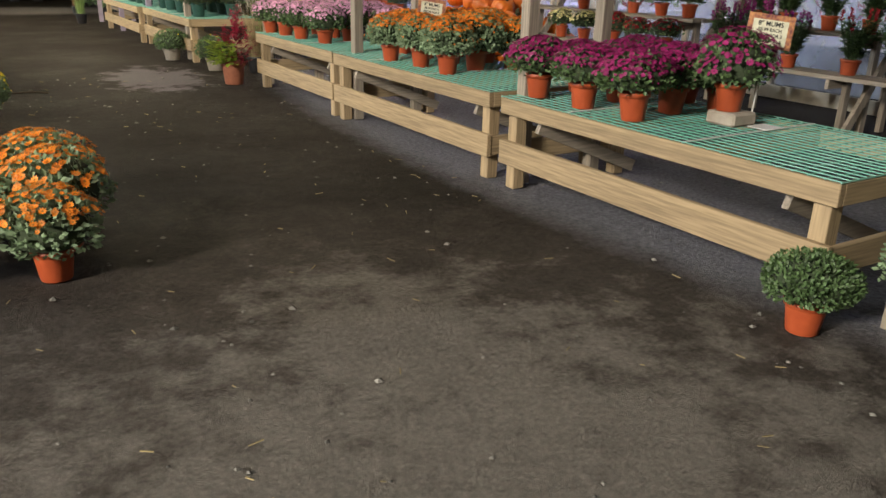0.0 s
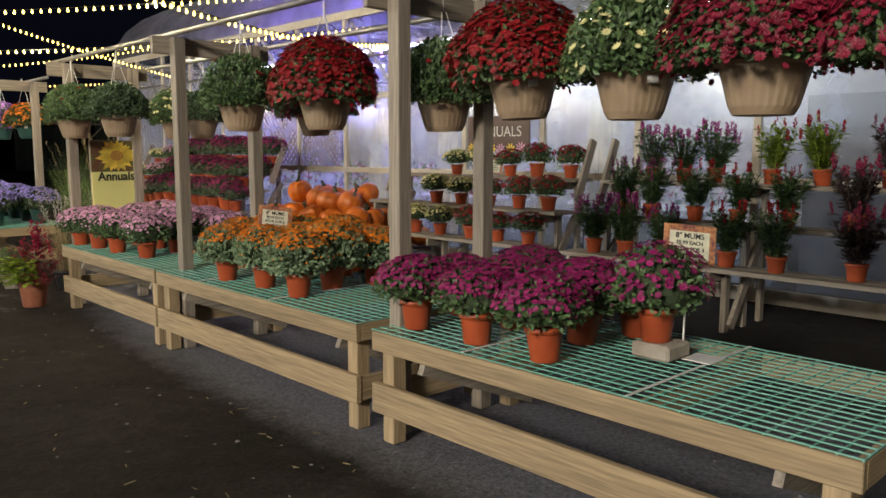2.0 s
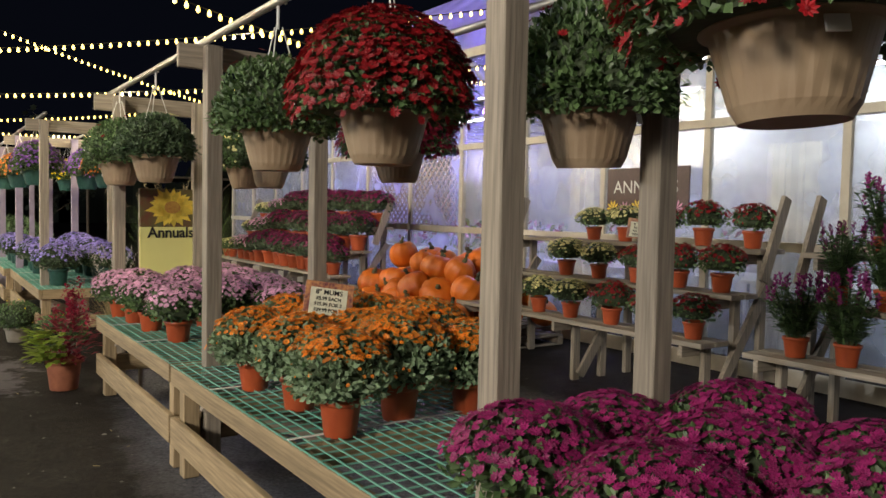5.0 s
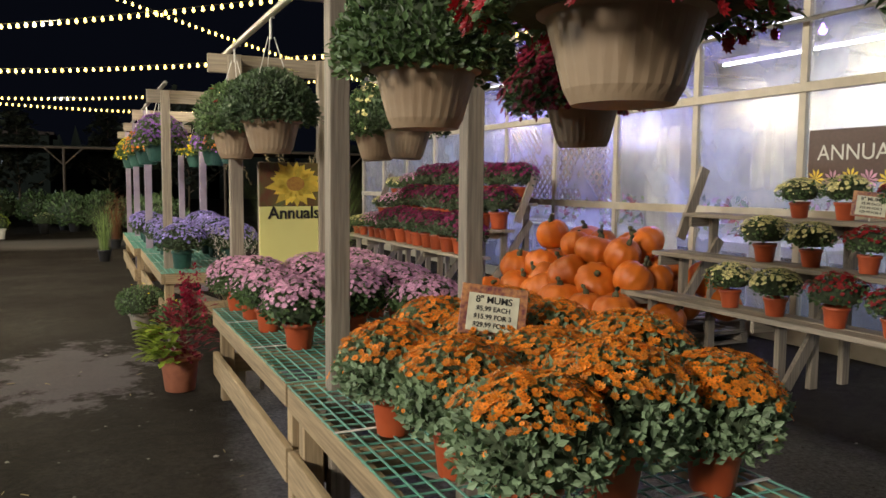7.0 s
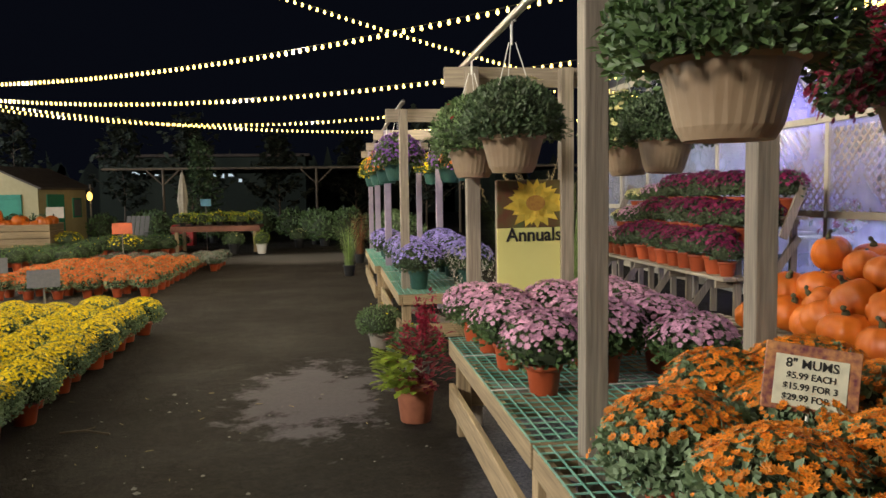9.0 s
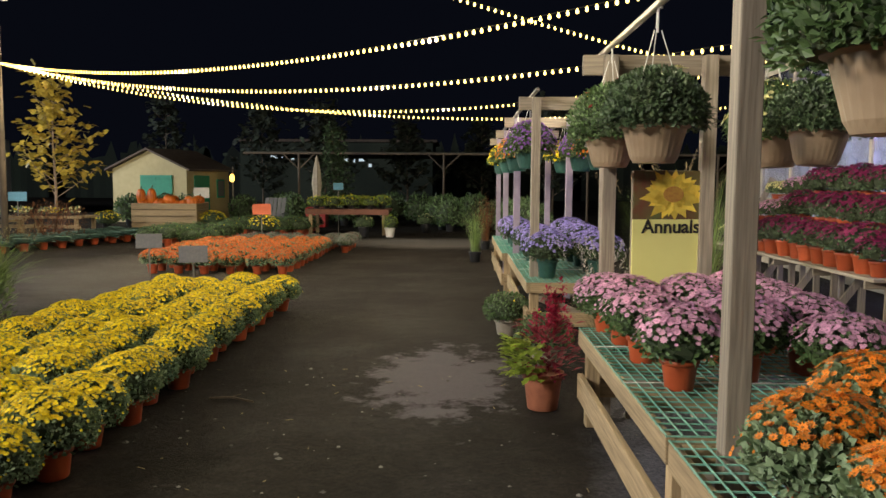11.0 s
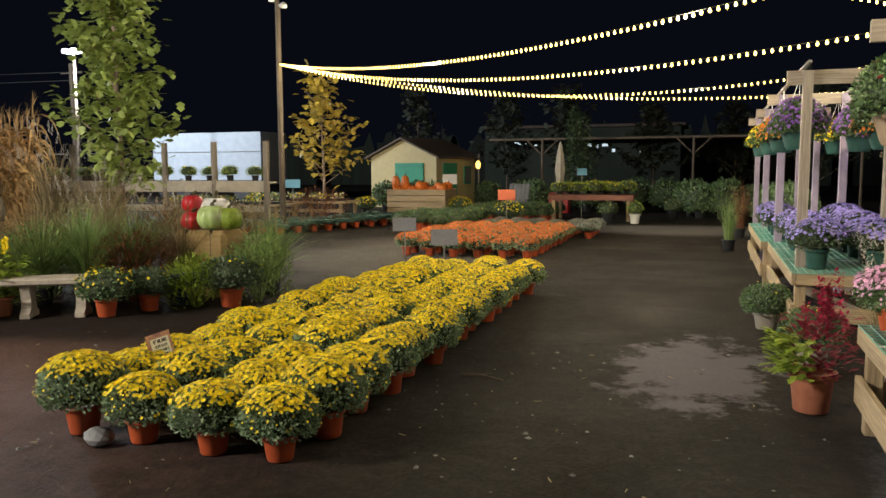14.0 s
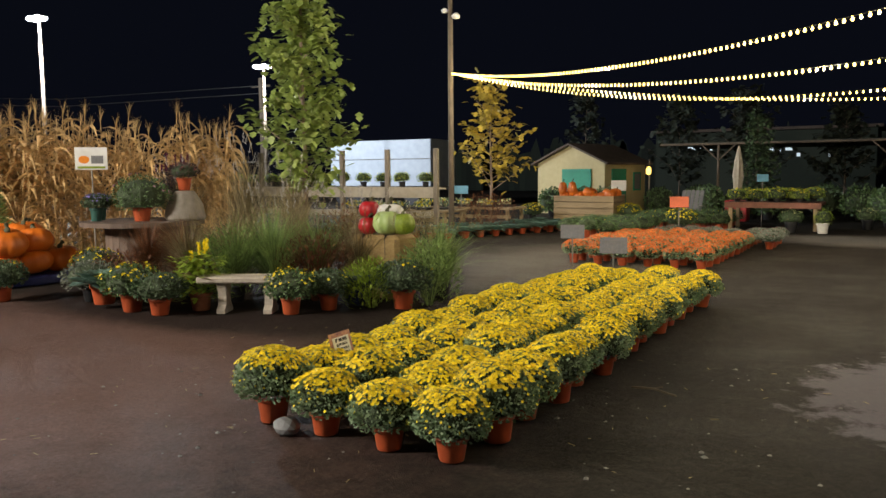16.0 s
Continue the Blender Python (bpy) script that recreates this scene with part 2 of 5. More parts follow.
def ground_material():
    m = bpy.data.materials.new("packed_dirt")
    m.use_nodes = True
    N, L = m.node_tree.nodes, m.node_tree.links
    b = N["Principled BSDF"]
    b.inputs["Specular IOR Level"].default_value = 0.12
    tc = N.new("ShaderNodeTexCoord")

    def noise_of(scale, detail=6, rough=0.6):
        n = N.new("ShaderNodeTexNoise")
        n.inputs["Scale"].default_value = scale
        n.inputs["Detail"].default_value = detail
        n.inputs["Roughness"].default_value = rough
        L.new(tc.outputs["Object"], n.inputs["Vector"])
        return n.outputs[0]

    def ramp(src, p0, c0, p1, c1):
        r = N.new("ShaderNodeValToRGB")
        r.color_ramp.elements[0].position, r.color_ramp.elements[1].position = p0, p1
        r.color_ramp.elements[0].color = (*c0, 1)
        r.color_ramp.elements[1].color = (*c1, 1)
        L.new(src, r.inputs[0])
        return r.outputs[0]

    def mix(fac, a, c):
        x = N.new("ShaderNodeMix")
        x.data_type = 'RGBA'
        L.new(fac, x.inputs[0])
        L.new(a, x.inputs[6])
        L.new(c, x.inputs[7])
        return x.outputs[2]

    def op(kind, a, v):
        x = N.new("ShaderNodeMath")
        x.operation = kind
        for i, q in enumerate((a, v)):
            if isinstance(q, (int, float)):
                x.inputs[i].default_value = q
            else:
                L.new(q, x.inputs[i])
        return x.outputs[0]

    sep = N.new("ShaderNodeSeparateXYZ")
    L.new(tc.outputs["Object"], sep.inputs[0])

    def blob(cx, cy, rx, ry, wob=0.5, soft=0.25):
        dx = op('DIVIDE', op('SUBTRACT', sep.outputs[0], cx), rx)
        dy = op('DIVIDE', op('SUBTRACT', sep.outputs[1], cy), ry)
        d = op('SQRT', op('ADD', op('MULTIPLY', dx, dx), op('MULTIPLY', dy, dy)), 0)
        d = op('ADD', d, op('MULTIPLY', op('SUBTRACT', noise_of(3.4, 10, 0.72), 0.5), wob * 2))
        r = N.new("ShaderNodeMapRange")
        r.inputs["From Min"].default_value = 1 + soft
        r.inputs["From Max"].default_value = 1 - soft
        L.new(d, r.inputs[0])
        return r.outputs[0]

    fine = noise_of(38, 10, 0.82)
    mid = noise_of(6, 8)
    big = noise_of(0.7, 6)
    dirt = mix(mid, ramp(fine, 0.38, (0.008, 0.0065, 0.005), 0.62, (0.043, 0.034, 0.026)), ramp(fine, 0.38, (0.014, 0.0115, 0.009), 0.62, (0.060, 0.048, 0.037)))
    blots = ramp(noise_of(7.5, 12, 0.74), 0.47, (0, 0, 0), 0.56, (1, 1, 1))
    dirt = mix(op('MULTIPLY', blots, 0.75), dirt, ramp(fine, 0.3, (0.009, 0.0075, 0.006), 0.7, (0.026, 0.021, 0.016)))
    specks = ramp(noise_of(120, 3, 0.5), 0.68, (0, 0, 0), 0.72, (1, 1, 1))
    dirt = mix(op('MULTIPLY', specks, 0.5), dirt, ramp(fine, 0.3, (0.09, 0.08, 0.065), 0.7, (0.17, 0.15, 0.125)))
    wet = ramp(big, 0.42, (0, 0, 0), 0.62, (1, 1, 1))
    dirt = mix(op('MULTIPLY', wet, 0.5), dirt, ramp(fine, 0.3, (0.010, 0.009, 0.007), 0.7, (0.030, 0.024, 0.018)))
    pale = ramp(fine, 0.3, (0.13, 0.117, 0.102), 0.7, (0.31, 0.28, 0.245))
    gravel = ramp(fine, 0.35, (0.07, 0.07, 0.082), 0.65, (0.30, 0.295, 0.32))
    brown = ramp(fine, 0.3, (0.062, 0.053, 0.046), 0.7, (0.160, 0.136, 0.118))
    dirt = mix(op('MULTIPLY', blob(0.7, -1.0, 3.3, 2.7, 0.5, 0.4), op('ADD', op('MULTIPLY', mid, 0.8), 0.3)), dirt, brown)
    dirt = mix(op('MULTIPLY', blob(1.5, -1.05, 1.75, 1.3, 1.9, 0.35), 0.95), dirt, pale)
    dirt = mix(op('MULTIPLY', blob(2.1, 0.15, 0.6, 0.85, 1.9, 0.35), 0.7), dirt, pale)
    dirt = mix(op('MULTIPLY', blob(2.85, 8.25, 0.55, 1.0, 1.7, 0.2), 0.7), dirt, ramp(fine, 0.2, (0.15, 0.135, 0.15), 0.8, (0.26, 0.235, 0.26)))
    dirt = mix(op('MULTIPLY', blob(2.5, 22.5, 2.4, 1.6, 0.4, 0.3), 0.7), dirt, pale)
    red = ramp(fine, 0.3, (0.095, 0.054, 0.045), 0.7, (0.21, 0.125, 0.105))
    dirt = mix(op('MULTIPLY', blob(-4.5, 5.2, 4.2, 3.0, 0.4, 0.35), 0.95), dirt, red)
    mulch = ramp(fine, 0.3, (0.010, 0.007, 0.006), 0.7, (0.035, 0.024, 0.020))
    dirt = mix(op('MULTIPLY', blob(-4.6, 9.2, 3.7, 1.9, 0.25, 0.12), 0.9), dirt, mulch)
    dirt = mix(op('MULTIPLY', blob(-2.5, 15.0, 2.3, 3.4, 0.5, 0.4), 0.4), dirt, pale)
    dirt = mix(blob(5.4, 2.5, 1.75, 7.0, 0.12, 0.1), dirt, gravel)
    L.new(dirt, b.inputs["Base Color"])
    ro = ramp(big, 0.3, (0.62, 0.62, 0.62), 0.7, (0.9, 0.9, 0.9))
    L.new(ro, b.inputs["Roughness"])
    bp = N.new("ShaderNodeBump")
    bp.inputs["Strength"].default_value = 0.9
    bp.inputs["Distance"].default_value = 0.045
    L.new(op('ADD', fine, op('MULTIPLY', mid, 1.5)), bp.inputs["Height"])
    L.new(bp.outputs[0], b.inputs["Normal"])
    return m


DIRT = ground_material()

# ---- building helpers ----
RNG = random.Random(7)


def mesh_ob(name, verts, faces, materials, parent=None, label="", mids=None, smooth=False):
    me = bpy.data.meshes.new(name)
    me.from_pydata([tuple(v) for v in verts], [], faces)
    for m in (materials if isinstance(materials, (list, tuple)) else [materials]):
        me.materials.append(m)
    if mids is not None:
        me.polygons.foreach_set("material_index", mids)
    if smooth:
        me.polygons.foreach_set("use_smooth", [True] * len(me.polygons))
    me.update()
    o = new(name, me)
    if parent:
        o.parent = parent
    if label:
        tagged(o, label)
    return o


class Geo:
    """Gathers vertices and faces of one part."""

    def __init__(self):
        self.v, self.f, self.m = [], [], []

    def add(self, vs, fs, mid=0):
        k = len(self.v)
        self.v += [Vector(v) for v in vs]
        self.f += [tuple(i + k for i in f) for f in fs]
        self.m += [mid] * len(fs)
        return self

    def box(self, x0, y0, z0, x1, y1, z1, mid=0, c=0.004):
        x0, x1 = min(x0, x1), max(x0, x1)
        y0, y1 = min(y0, y1), max(y0, y1)
        z0, z1 = min(z0, z1), max(z0, z1)
        c = min(c, (x1 - x0) * 0.3, (y1 - y0) * 0.3, (z1 - z0) * 0.3)
        k = len(self.v)
        idx = {}
        for sx in (0, 1):
            for sy in (0, 1):
                for sz in (0, 1):
                    X, Y, Z = (x0, x1)[sx], (y0, y1)[sy], (z0, z1)[sz]
                    ix, iy, iz = (c, -c)[sx], (c, -c)[sy], (c, -c)[sz]
                    for a, p in enumerate(((X, Y + iy, Z + iz), (X + ix, Y, Z + iz), (X + ix, Y + iy, Z))):
                        idx[(sx, sy, sz, a)] = len(self.v)
                        self.v.append(Vector(p))
        F = []
        for s in (0, 1):
            q = [(s, 0, 0), (s, 1, 0), (s, 1, 1), (s, 0, 1)]
            F.append([idx[(*p, 0)] for p in (q if s else q[::-1])])
            q = [(0, s, 0), (1, s, 0), (1, s, 1), (0, s, 1)]
            F.append([idx[(*p, 1)] for p in (q[::-1] if s else q)])
            q = [(0, 0, s), (1, 0, s), (1, 1, s), (0, 1, s)]
            F.append([idx[(*p, 2)] for p in (q if s else q[::-1])])
        for s in (0, 1):
            for u in (0, 1):
                F.append([idx[(s, u, 0, 0)], idx[(s, u, 1, 0)], idx[(s, u, 1, 1)], idx[(s, u, 0, 1)]])
                F.append([idx[(s, 0, u, 0)], idx[(s, 1, u, 0)], idx[(s, 1, u, 2)], idx[(s, 0, u, 2)]])
                F.append([idx[(0, s, u, 1)], idx[(1, s, u, 1)], idx[(1, s, u, 2)], idx[(0, s, u, 2)]])
                for w in (0, 1):
                    F.append([idx[(s, u, w, a)] for a in (0, 1, 2)])
        self.f += [tuple(f) for f in F]
        self.m += [mid] * len(F)
        return self

    def beam(self, a, b, w, h, mid=0):
        """A straight bar of section w by h from a to b."""
        a, b = Vector(a), Vector(b)
        d = (b - a).normalized()
        up = Vector((0, 0, 1)) if abs(d.z) < 0.95 else Vector((0, 1, 0))
        s = d.cross(up).normalized() * w / 2
        u = s.cross(d).normalized() * h / 2
        vs = [p + i * s + j * u for p in (a, b) for i, j in ((-1, -1), (1, -1), (1, 1), (-1, 1))]
        return self.add(vs, [(0, 1, 2, 3), (7, 6, 5, 4), (0, 4, 5, 1), (1, 5, 6, 2), (2, 6, 7, 3), (3, 7, 4, 0)], mid)

    def tube(self, pts, r, n=8, mid=0, r1=None):
        k = len(self.v)
        pts = [Vector(p) for p in pts]
        for i, p in enumerate(pts):
            d = (pts[min(i + 1, len(pts) - 1)] - pts[max(i - 1, 0)]).normalized()
            up = Vector((0, 0, 1)) if abs(d.z) < 0.9 else Vector((1, 0, 0))
            s = d.cross(up).normalized()
            u = s.cross(d)
            rr = r if r1 is None else r + (r1 - r) * i / (len(pts) - 1)
            for j in range(n):
                a = 2 * math.pi * j / n
                self.v.append(p + rr * (math.cos(a) * s + math.sin(a) * u))
        fs = []
        for i in range(len(pts) - 1):
            for j in range(n):
                fs.append((k + i * n + j, k + i * n + (j + 1) % n, k + (i + 1) * n + (j + 1) % n, k + (i + 1) * n + j))
        fs.append(tuple(k + j for j in range(n))[::-1])
        fs.append(tuple(k + (len(pts) - 1) * n + j for j in range(n)))
        self.f += fs
        self.m += [mid] * len(fs)
        return self

    def lathe(self, prof, n=20, mid=0, flute=0.0, fn=0, at=(0, 0, 0)):
        k = len(self.v)
        for r, z in prof:
            for j in range(n):
                a = 2 * math.pi * j / n
                rr = r * (1 + (flute * (1 if j % 2 else -1) if fn and fn[0] <= z <= fn[1] else 0))
                self.v.append(Vector((at[0] + rr * math.cos(a), at[1] + rr * math.sin(a), at[2] + z)))
        fs = []
        for i in range(len(prof) - 1):
            for j in range(n):
                fs.append((k + i * n + j, k + i * n + (j + 1) % n, k + (i + 1) * n + (j + 1) % n, k + (i + 1) * n + j))
        fs.append(tuple(k + j for j in range(n))[::-1])
        fs.append(tuple(k + (len(prof) - 1) * n + j for j in range(n)))
        self.f += fs
        self.m += [mid] * len(fs)
        return self

    def leaf(self, p, d, up, length, width, mid=0, lobed=False):
        d = Vector(d).normalized()
        s = d.cross(Vector(up))
        s = s.normalized() if s.length > 1e-4 else Vector((1, 0, 0))
        n = s.cross(d)
        p = Vector(p)
        m = p + d * length * 0.55 - n * length * 0.06
        if lobed:
            vs = [p, p + d * length * .3 + s * width * .5, p + d * length * .45 + s * width * .28, p + d * length * .72 + s * width * .42, p + d * length - n * length * .12,
                  p + d * length * .72 - s * width * .42, p + d * length * .45 - s * width * .28, p + d * length * .3 - s * width * .5, m]
            return self.add(vs, [(8, i, (i + 1) % 8) for i in range(8)], mid)
        return self.add([p, m + s * width * 0.5 + n * width * .12, p + d * length - n * length * .15, m - s * width * 0.5 + n * width * .12], [(0, 1, 2), (0, 2, 3)], mid)

    def flower(self, p, n, r, petals=9, mid=0, hid=1, spin=0.0):
        n = Vector(n).normalized()
        s = n.cross(Vector((0.31, 0.77, 0.55))).normalized()
        u = n.cross(s)
        p = Vector(p)
        vs = [p]
        for j in range(petals * 2):
            a = spin + math.pi * j / petals
            rr = r if j % 2 == 0 else r * 0.62
            vs.append(p + (math.cos(a) * s + math.sin(a) * u) * rr + n * (0.28 * r if j % 2 == 0 else 0.10 * r))
        m = petals * 2
        self.add(vs, [(0, 1 + j, 1 + (j + 1) % m) for j in range(m)], mid)
        q = [p + n * r * 0.22] + [p + (math.cos(a) * s + math.sin(a) * u) * r * 0.27 + n * r * 0.12 for a in (0, 1.257, 2.513, 3.77, 5.027)]
        return self.add(q, [(0, 1 + j, 1 + (j + 1) % 5) for j in range(5)], hid)

    def blade(self, p, d, h, w, lean, mid=0, seg=4):
        """A grass blade that arches outwards."""
        p = Vector(p)
        d = Vector((d[0], d[1], 0)).normalized()
        s = Vector((-d.y, d.x, 0))
        k = len(self.v)
        for i in range(seg + 1):
            f = i / seg
            c = p + d * lean * f * f + Vector((0, 0, h * (f - 0.35 * lean / max(h, .1) * f ** 3)))
            ww = w * (1 - f * 0.9)
            self.v += [c - s * ww / 2, c + s * ww / 2]
        fs = [(k + 2 * i, k + 2 * i + 1, k + 2 * i + 3, k + 2 * i + 2) for i in range(seg)]
        self.f += fs
        self.m += [mid] * seg
        return self

    def done(self, name, materials, parent=None, label="", smooth=False):
        return mesh_ob(name, self.v, self.f, materials, parent, label, self.m, smooth)


def thing(name, label, category, group="", at=(0, 0, 0), rz=0.0):
    e = new(name)
    e.matrix_world = pose(*at, 0, 0, rz)
    return tagged(e, label, category, group)


def structure(ob, label):
    return tagged(ob, label, kind="structure")


def text_mesh(parent, body, size, m, mtx, name="lettering", align='CENTER', bold=0.0):
    c = bpy.data.curves.new(name, 'FONT')
    c.body, c.size, c.align_x = body, size, align
    c.extrude, c.offset = 0.0008, bold
    tmp = bpy.data.objects.new("tmp_text", c)
    scene.collection.objects.link(tmp)
    bpy.context.view_layer.update()
    me = bpy.data.meshes.new_from_object(tmp.evaluated_get(bpy.context.evaluated_depsgraph_get()))
    bpy.data.objects.remove(tmp)
    me.materials.clear()
    me.materials.append(m)
    o = new(name, me)
    o.parent = parent
    o.matrix_local = mtx
    return o


def pot_geo(d, h, n=20):
    r = d / 2
    return Geo().lathe([(r * 0.70, 0), (r * 0.73, 0.006), (r * 0.90, h * 0.80), (r * 0.91, h * 0.82), (r * 1.0, h * 0.83), (r * 1.02, h * 0.99), (r * 0.96, h), (r * 0.90, h * 0.9), (0.01, h * 0.88)], n)


def dome_point(rng, R, H, tmax, lo=0.85):
    th = math.acos(1 - rng.random() * (1 - math.cos(radians(tmax))))
    ph = rng.random() * 2 * math.pi
    k = lo + (1.06 - lo) * rng.random() ** 0.6
    n = Vector((math.sin(th) * math.cos(ph), math.sin(th) * math.sin(ph), math.cos(th)))
    return Vector((n.x * R * k, n.y * R * k, n.z * H * k)), n, th


def mum(name, label, category, group, flower, leaf=None, R=0.22, H=0.20, nf=130, fr=0.017, tmax=70, nl=420, pot=None, d=0.185, h=0.15, seed=1, lean=0.0, petals=9, heart=None, llen=0.034):
    """A potted mound of leaves with blossoms: pot, foliage and blossoms."""
    rng = random.Random(seed)
    leaf, pot, heart = leaf or LEAF, pot or POT, heart or flower
    e = thing(name, label, category, group)
    if h > 0:
        pot_geo(d, h).done("pot", pot, e, smooth=True)
    low = 0.62 if h > 0 else 0.25
    c = Vector((0, 0, h + (0.04 + 0.30 * H if h > 0 else 0.05)))
    H = H * (0.82 if h > 0 else 1.0)
    g = Geo()
    bumps = [rng.random() * 6.28 for _ in range(4)]

    def wob(n):
        a = math.atan2(n.y, n.x)
        return 1 + 0.05 * math.sin(2 * a + bumps[0]) + 0.04 * math.sin(5 * a + bumps[1]) + 0.035 * math.sin(7 * n.z + 3 * a + bumps[2])
    # closed hull at 0.8 of the mound's size, darker than the leaves
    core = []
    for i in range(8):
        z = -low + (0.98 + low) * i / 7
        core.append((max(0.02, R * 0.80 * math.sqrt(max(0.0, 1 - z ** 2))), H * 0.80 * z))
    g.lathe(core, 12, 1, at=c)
    for i in range(int(nl * (1.7 if llen <= 0.034 else 1))):
        p, n, th = dome_point(rng, R, H, 128 if h > 0 else 106, 0.78)
        p = Vector((p.x * wob(n), p.y * wob(n), max(p.z, -H * low - 0.02)))
        dr = (n + Vector((rng.uniform(-.8, .8), rng.uniform(-.8, .8), rng.uniform(-.1, .9)))).normalized()
        g.leaf(c + p - dr * llen * 0.6, dr, n + Vector((0, 0, .3)), llen * rng.uniform(0.7, 1.3), llen * rng.uniform(0.5, 0.75), 0)
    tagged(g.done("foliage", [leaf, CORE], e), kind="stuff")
    if nf:
        b = Geo()
        while len(b.m) < nf * (2 * petals + 5):
            stray = rng.random() < 0.08
            p, n, th = dome_point(rng, R * 1.04, H * 1.07, 100 if stray else tmax * 1.12, 0.95)
            if not stray and rng.random() < (th / radians(tmax * 1.12)) ** 4:
                continue
            p = Vector((p.x * wob(n), p.y * wob(n), p.z))
            nn = (n * 0.8 + Vector((rng.uniform(-.35, .35), rng.uniform(-.35, .35), 0.45))).normalized()
            b.flower(c + p, nn, fr * rng.uniform(0.55, 1.25) * (0.6 if stray else 1), petals, 0, 1, rng.random())
        tagged(b.done("blossoms", [flower, heart], e), kind="stuff")
    return e


def put(src, x, y, z=0.0, s=1.0, rng=RNG, turn=None, tilt=3.0):
    m = pose(x, y, z, rng.uniform(-tilt, tilt), rng.uniform(-tilt, tilt), rng.uniform(0, 360) if turn is None else turn) @ Matrix.Diagonal((s, s, s * rng.uniform(0.95, 1.06), 1))
    return copy_thing(src, m)


def plants(srcs, places, s=1.0, jitter=0.02, rng=RNG, tilt=3.0):
    """The first of each source stands at the first places; copies at the rest."""
    k = len(srcs)
    for i, (x, y, z) in enumerate(places):
        q = srcs[i % k]
        x, y = x + rng.uniform(-jitter, jitter), y + rng.uniform(-jitter, jitter)
        if i < k:
            q.matrix_world = pose(x, y, z, 0, 0, rng.uniform(0, 360)) @ Matrix.Scale(s, 4)
        else:
            put(q, x, y, z, s * rng.uniform(0.93, 1.07), rng, tilt=tilt)


# ---- ground ----
g = Geo()
xs = [-300, -60, -20, -8] + [i * 0.5 for i in range(-14, 23)] + [14, 20, 60, 300]
ys = [-300, -60, -12] + [i * 0.5 for i in range(-12, 61)] + [40, 60, 120, 400]
vs = [(x, y, 0.012 * noise.noise(Vector((x * 0.9, y * 0.9, 3))) - 0.006 if -8 < x < 12 and -7 < y < 31 else -0.006) for y in ys for x in xs]
n = len(xs)
g.add(vs, [(j * n + i, j * n + i + 1, (j + 1) * n + i + 1, (j + 1) * n + i) for j in range(len(ys) - 1) for i in range(n - 1)])
structure(g.done("ground", DIRT, smooth=True), "packed dark dirt and gravel ground with pale damp patches")

# litter: straw, petals and pebbles
PEB = mat("pebble", (0.20, 0.19, 0.17), 0.85, island=0.6)
STRAW = mat("straw_bit", (0.34, 0.27, 0.13), 0.8, island=0.5)
rng = random.Random(3)
g = Geo()
for i in range(1700):
    x, y = (rng.uniform(-2.5, 3.7), rng.uniform(-2.2, 9)) if i % 3 == 0 else (rng.uniform(3.9, 7.4), rng.uniform(-2, 7))
    r = rng.uniform(0.004, 0.013) * (1 if i % 9 else 1.8)
    a = rng.random() * 6.28
    g.add([(x + r * math.cos(a + k * 1.57) * rng.uniform(.7, 1.3), y + r * math.sin(a + k * 1.57), 0.002) for k in range(4)] + [(x, y, r * 0.7)], [(0, 1, 4), (1, 2, 4), (2, 3, 4), (3, 0, 4)])
tagged(g.done("pebbles", PEB), "small grey pebbles scattered on the dirt", "pebbles", kind="stuff")
g = Geo()
for i in range(230):
    x, y = rng.uniform(-3, 3.7), rng.uniform(-2.2, 8.5)
    a, l = rng.random() * 3.14, rng.uniform(0.015, 0.06)
    g.beam((x, y, 0.006), (x + l * math.cos(a), y + l * math.sin(a), 0.008), 0.004, 0.003)
tagged(g.done("straw_litter", STRAW), "dry straw and petal litter on the dirt", "litter", kind="stuff")
# a stone at the corner of the yellow block
bm = bmesh.new()
bmesh.ops.create_icosphere(bm, subdivisions=2, radius=0.075)
for v in bm.verts:
    v.co = Vector((v.co.x * 1.25, v.co.y, v.co.z * 0.8 + 0.045)) * (1 + 0.18 * noise.noise(v.co * 14))
me = bpy.data.meshes.new("stone")
bm.to_mesh(me)
bm.free()
me.materials.append(GREYP)
o = new("stone", me)
o.matrix_world = pose(-.42, 5.42, 0)
tagged(o, "grey fist-sized stone lying beside the terracotta pots", "stone")
# a fallen twig in the aisle
g = Geo().tube([(1.15, 7.5, 0.012), (1.3, 7.52, 0.016), (1.5, 7.42, 0.012)], 0.008, 6).tube([(1.3, 7.52, 0.016), (1.36, 7.58, 0.02)], 0.005, 5)
tagged(g.done("twig", TRUNK), "dry brown twig lying on the dirt aisle", "twig")

# ---- benches ----


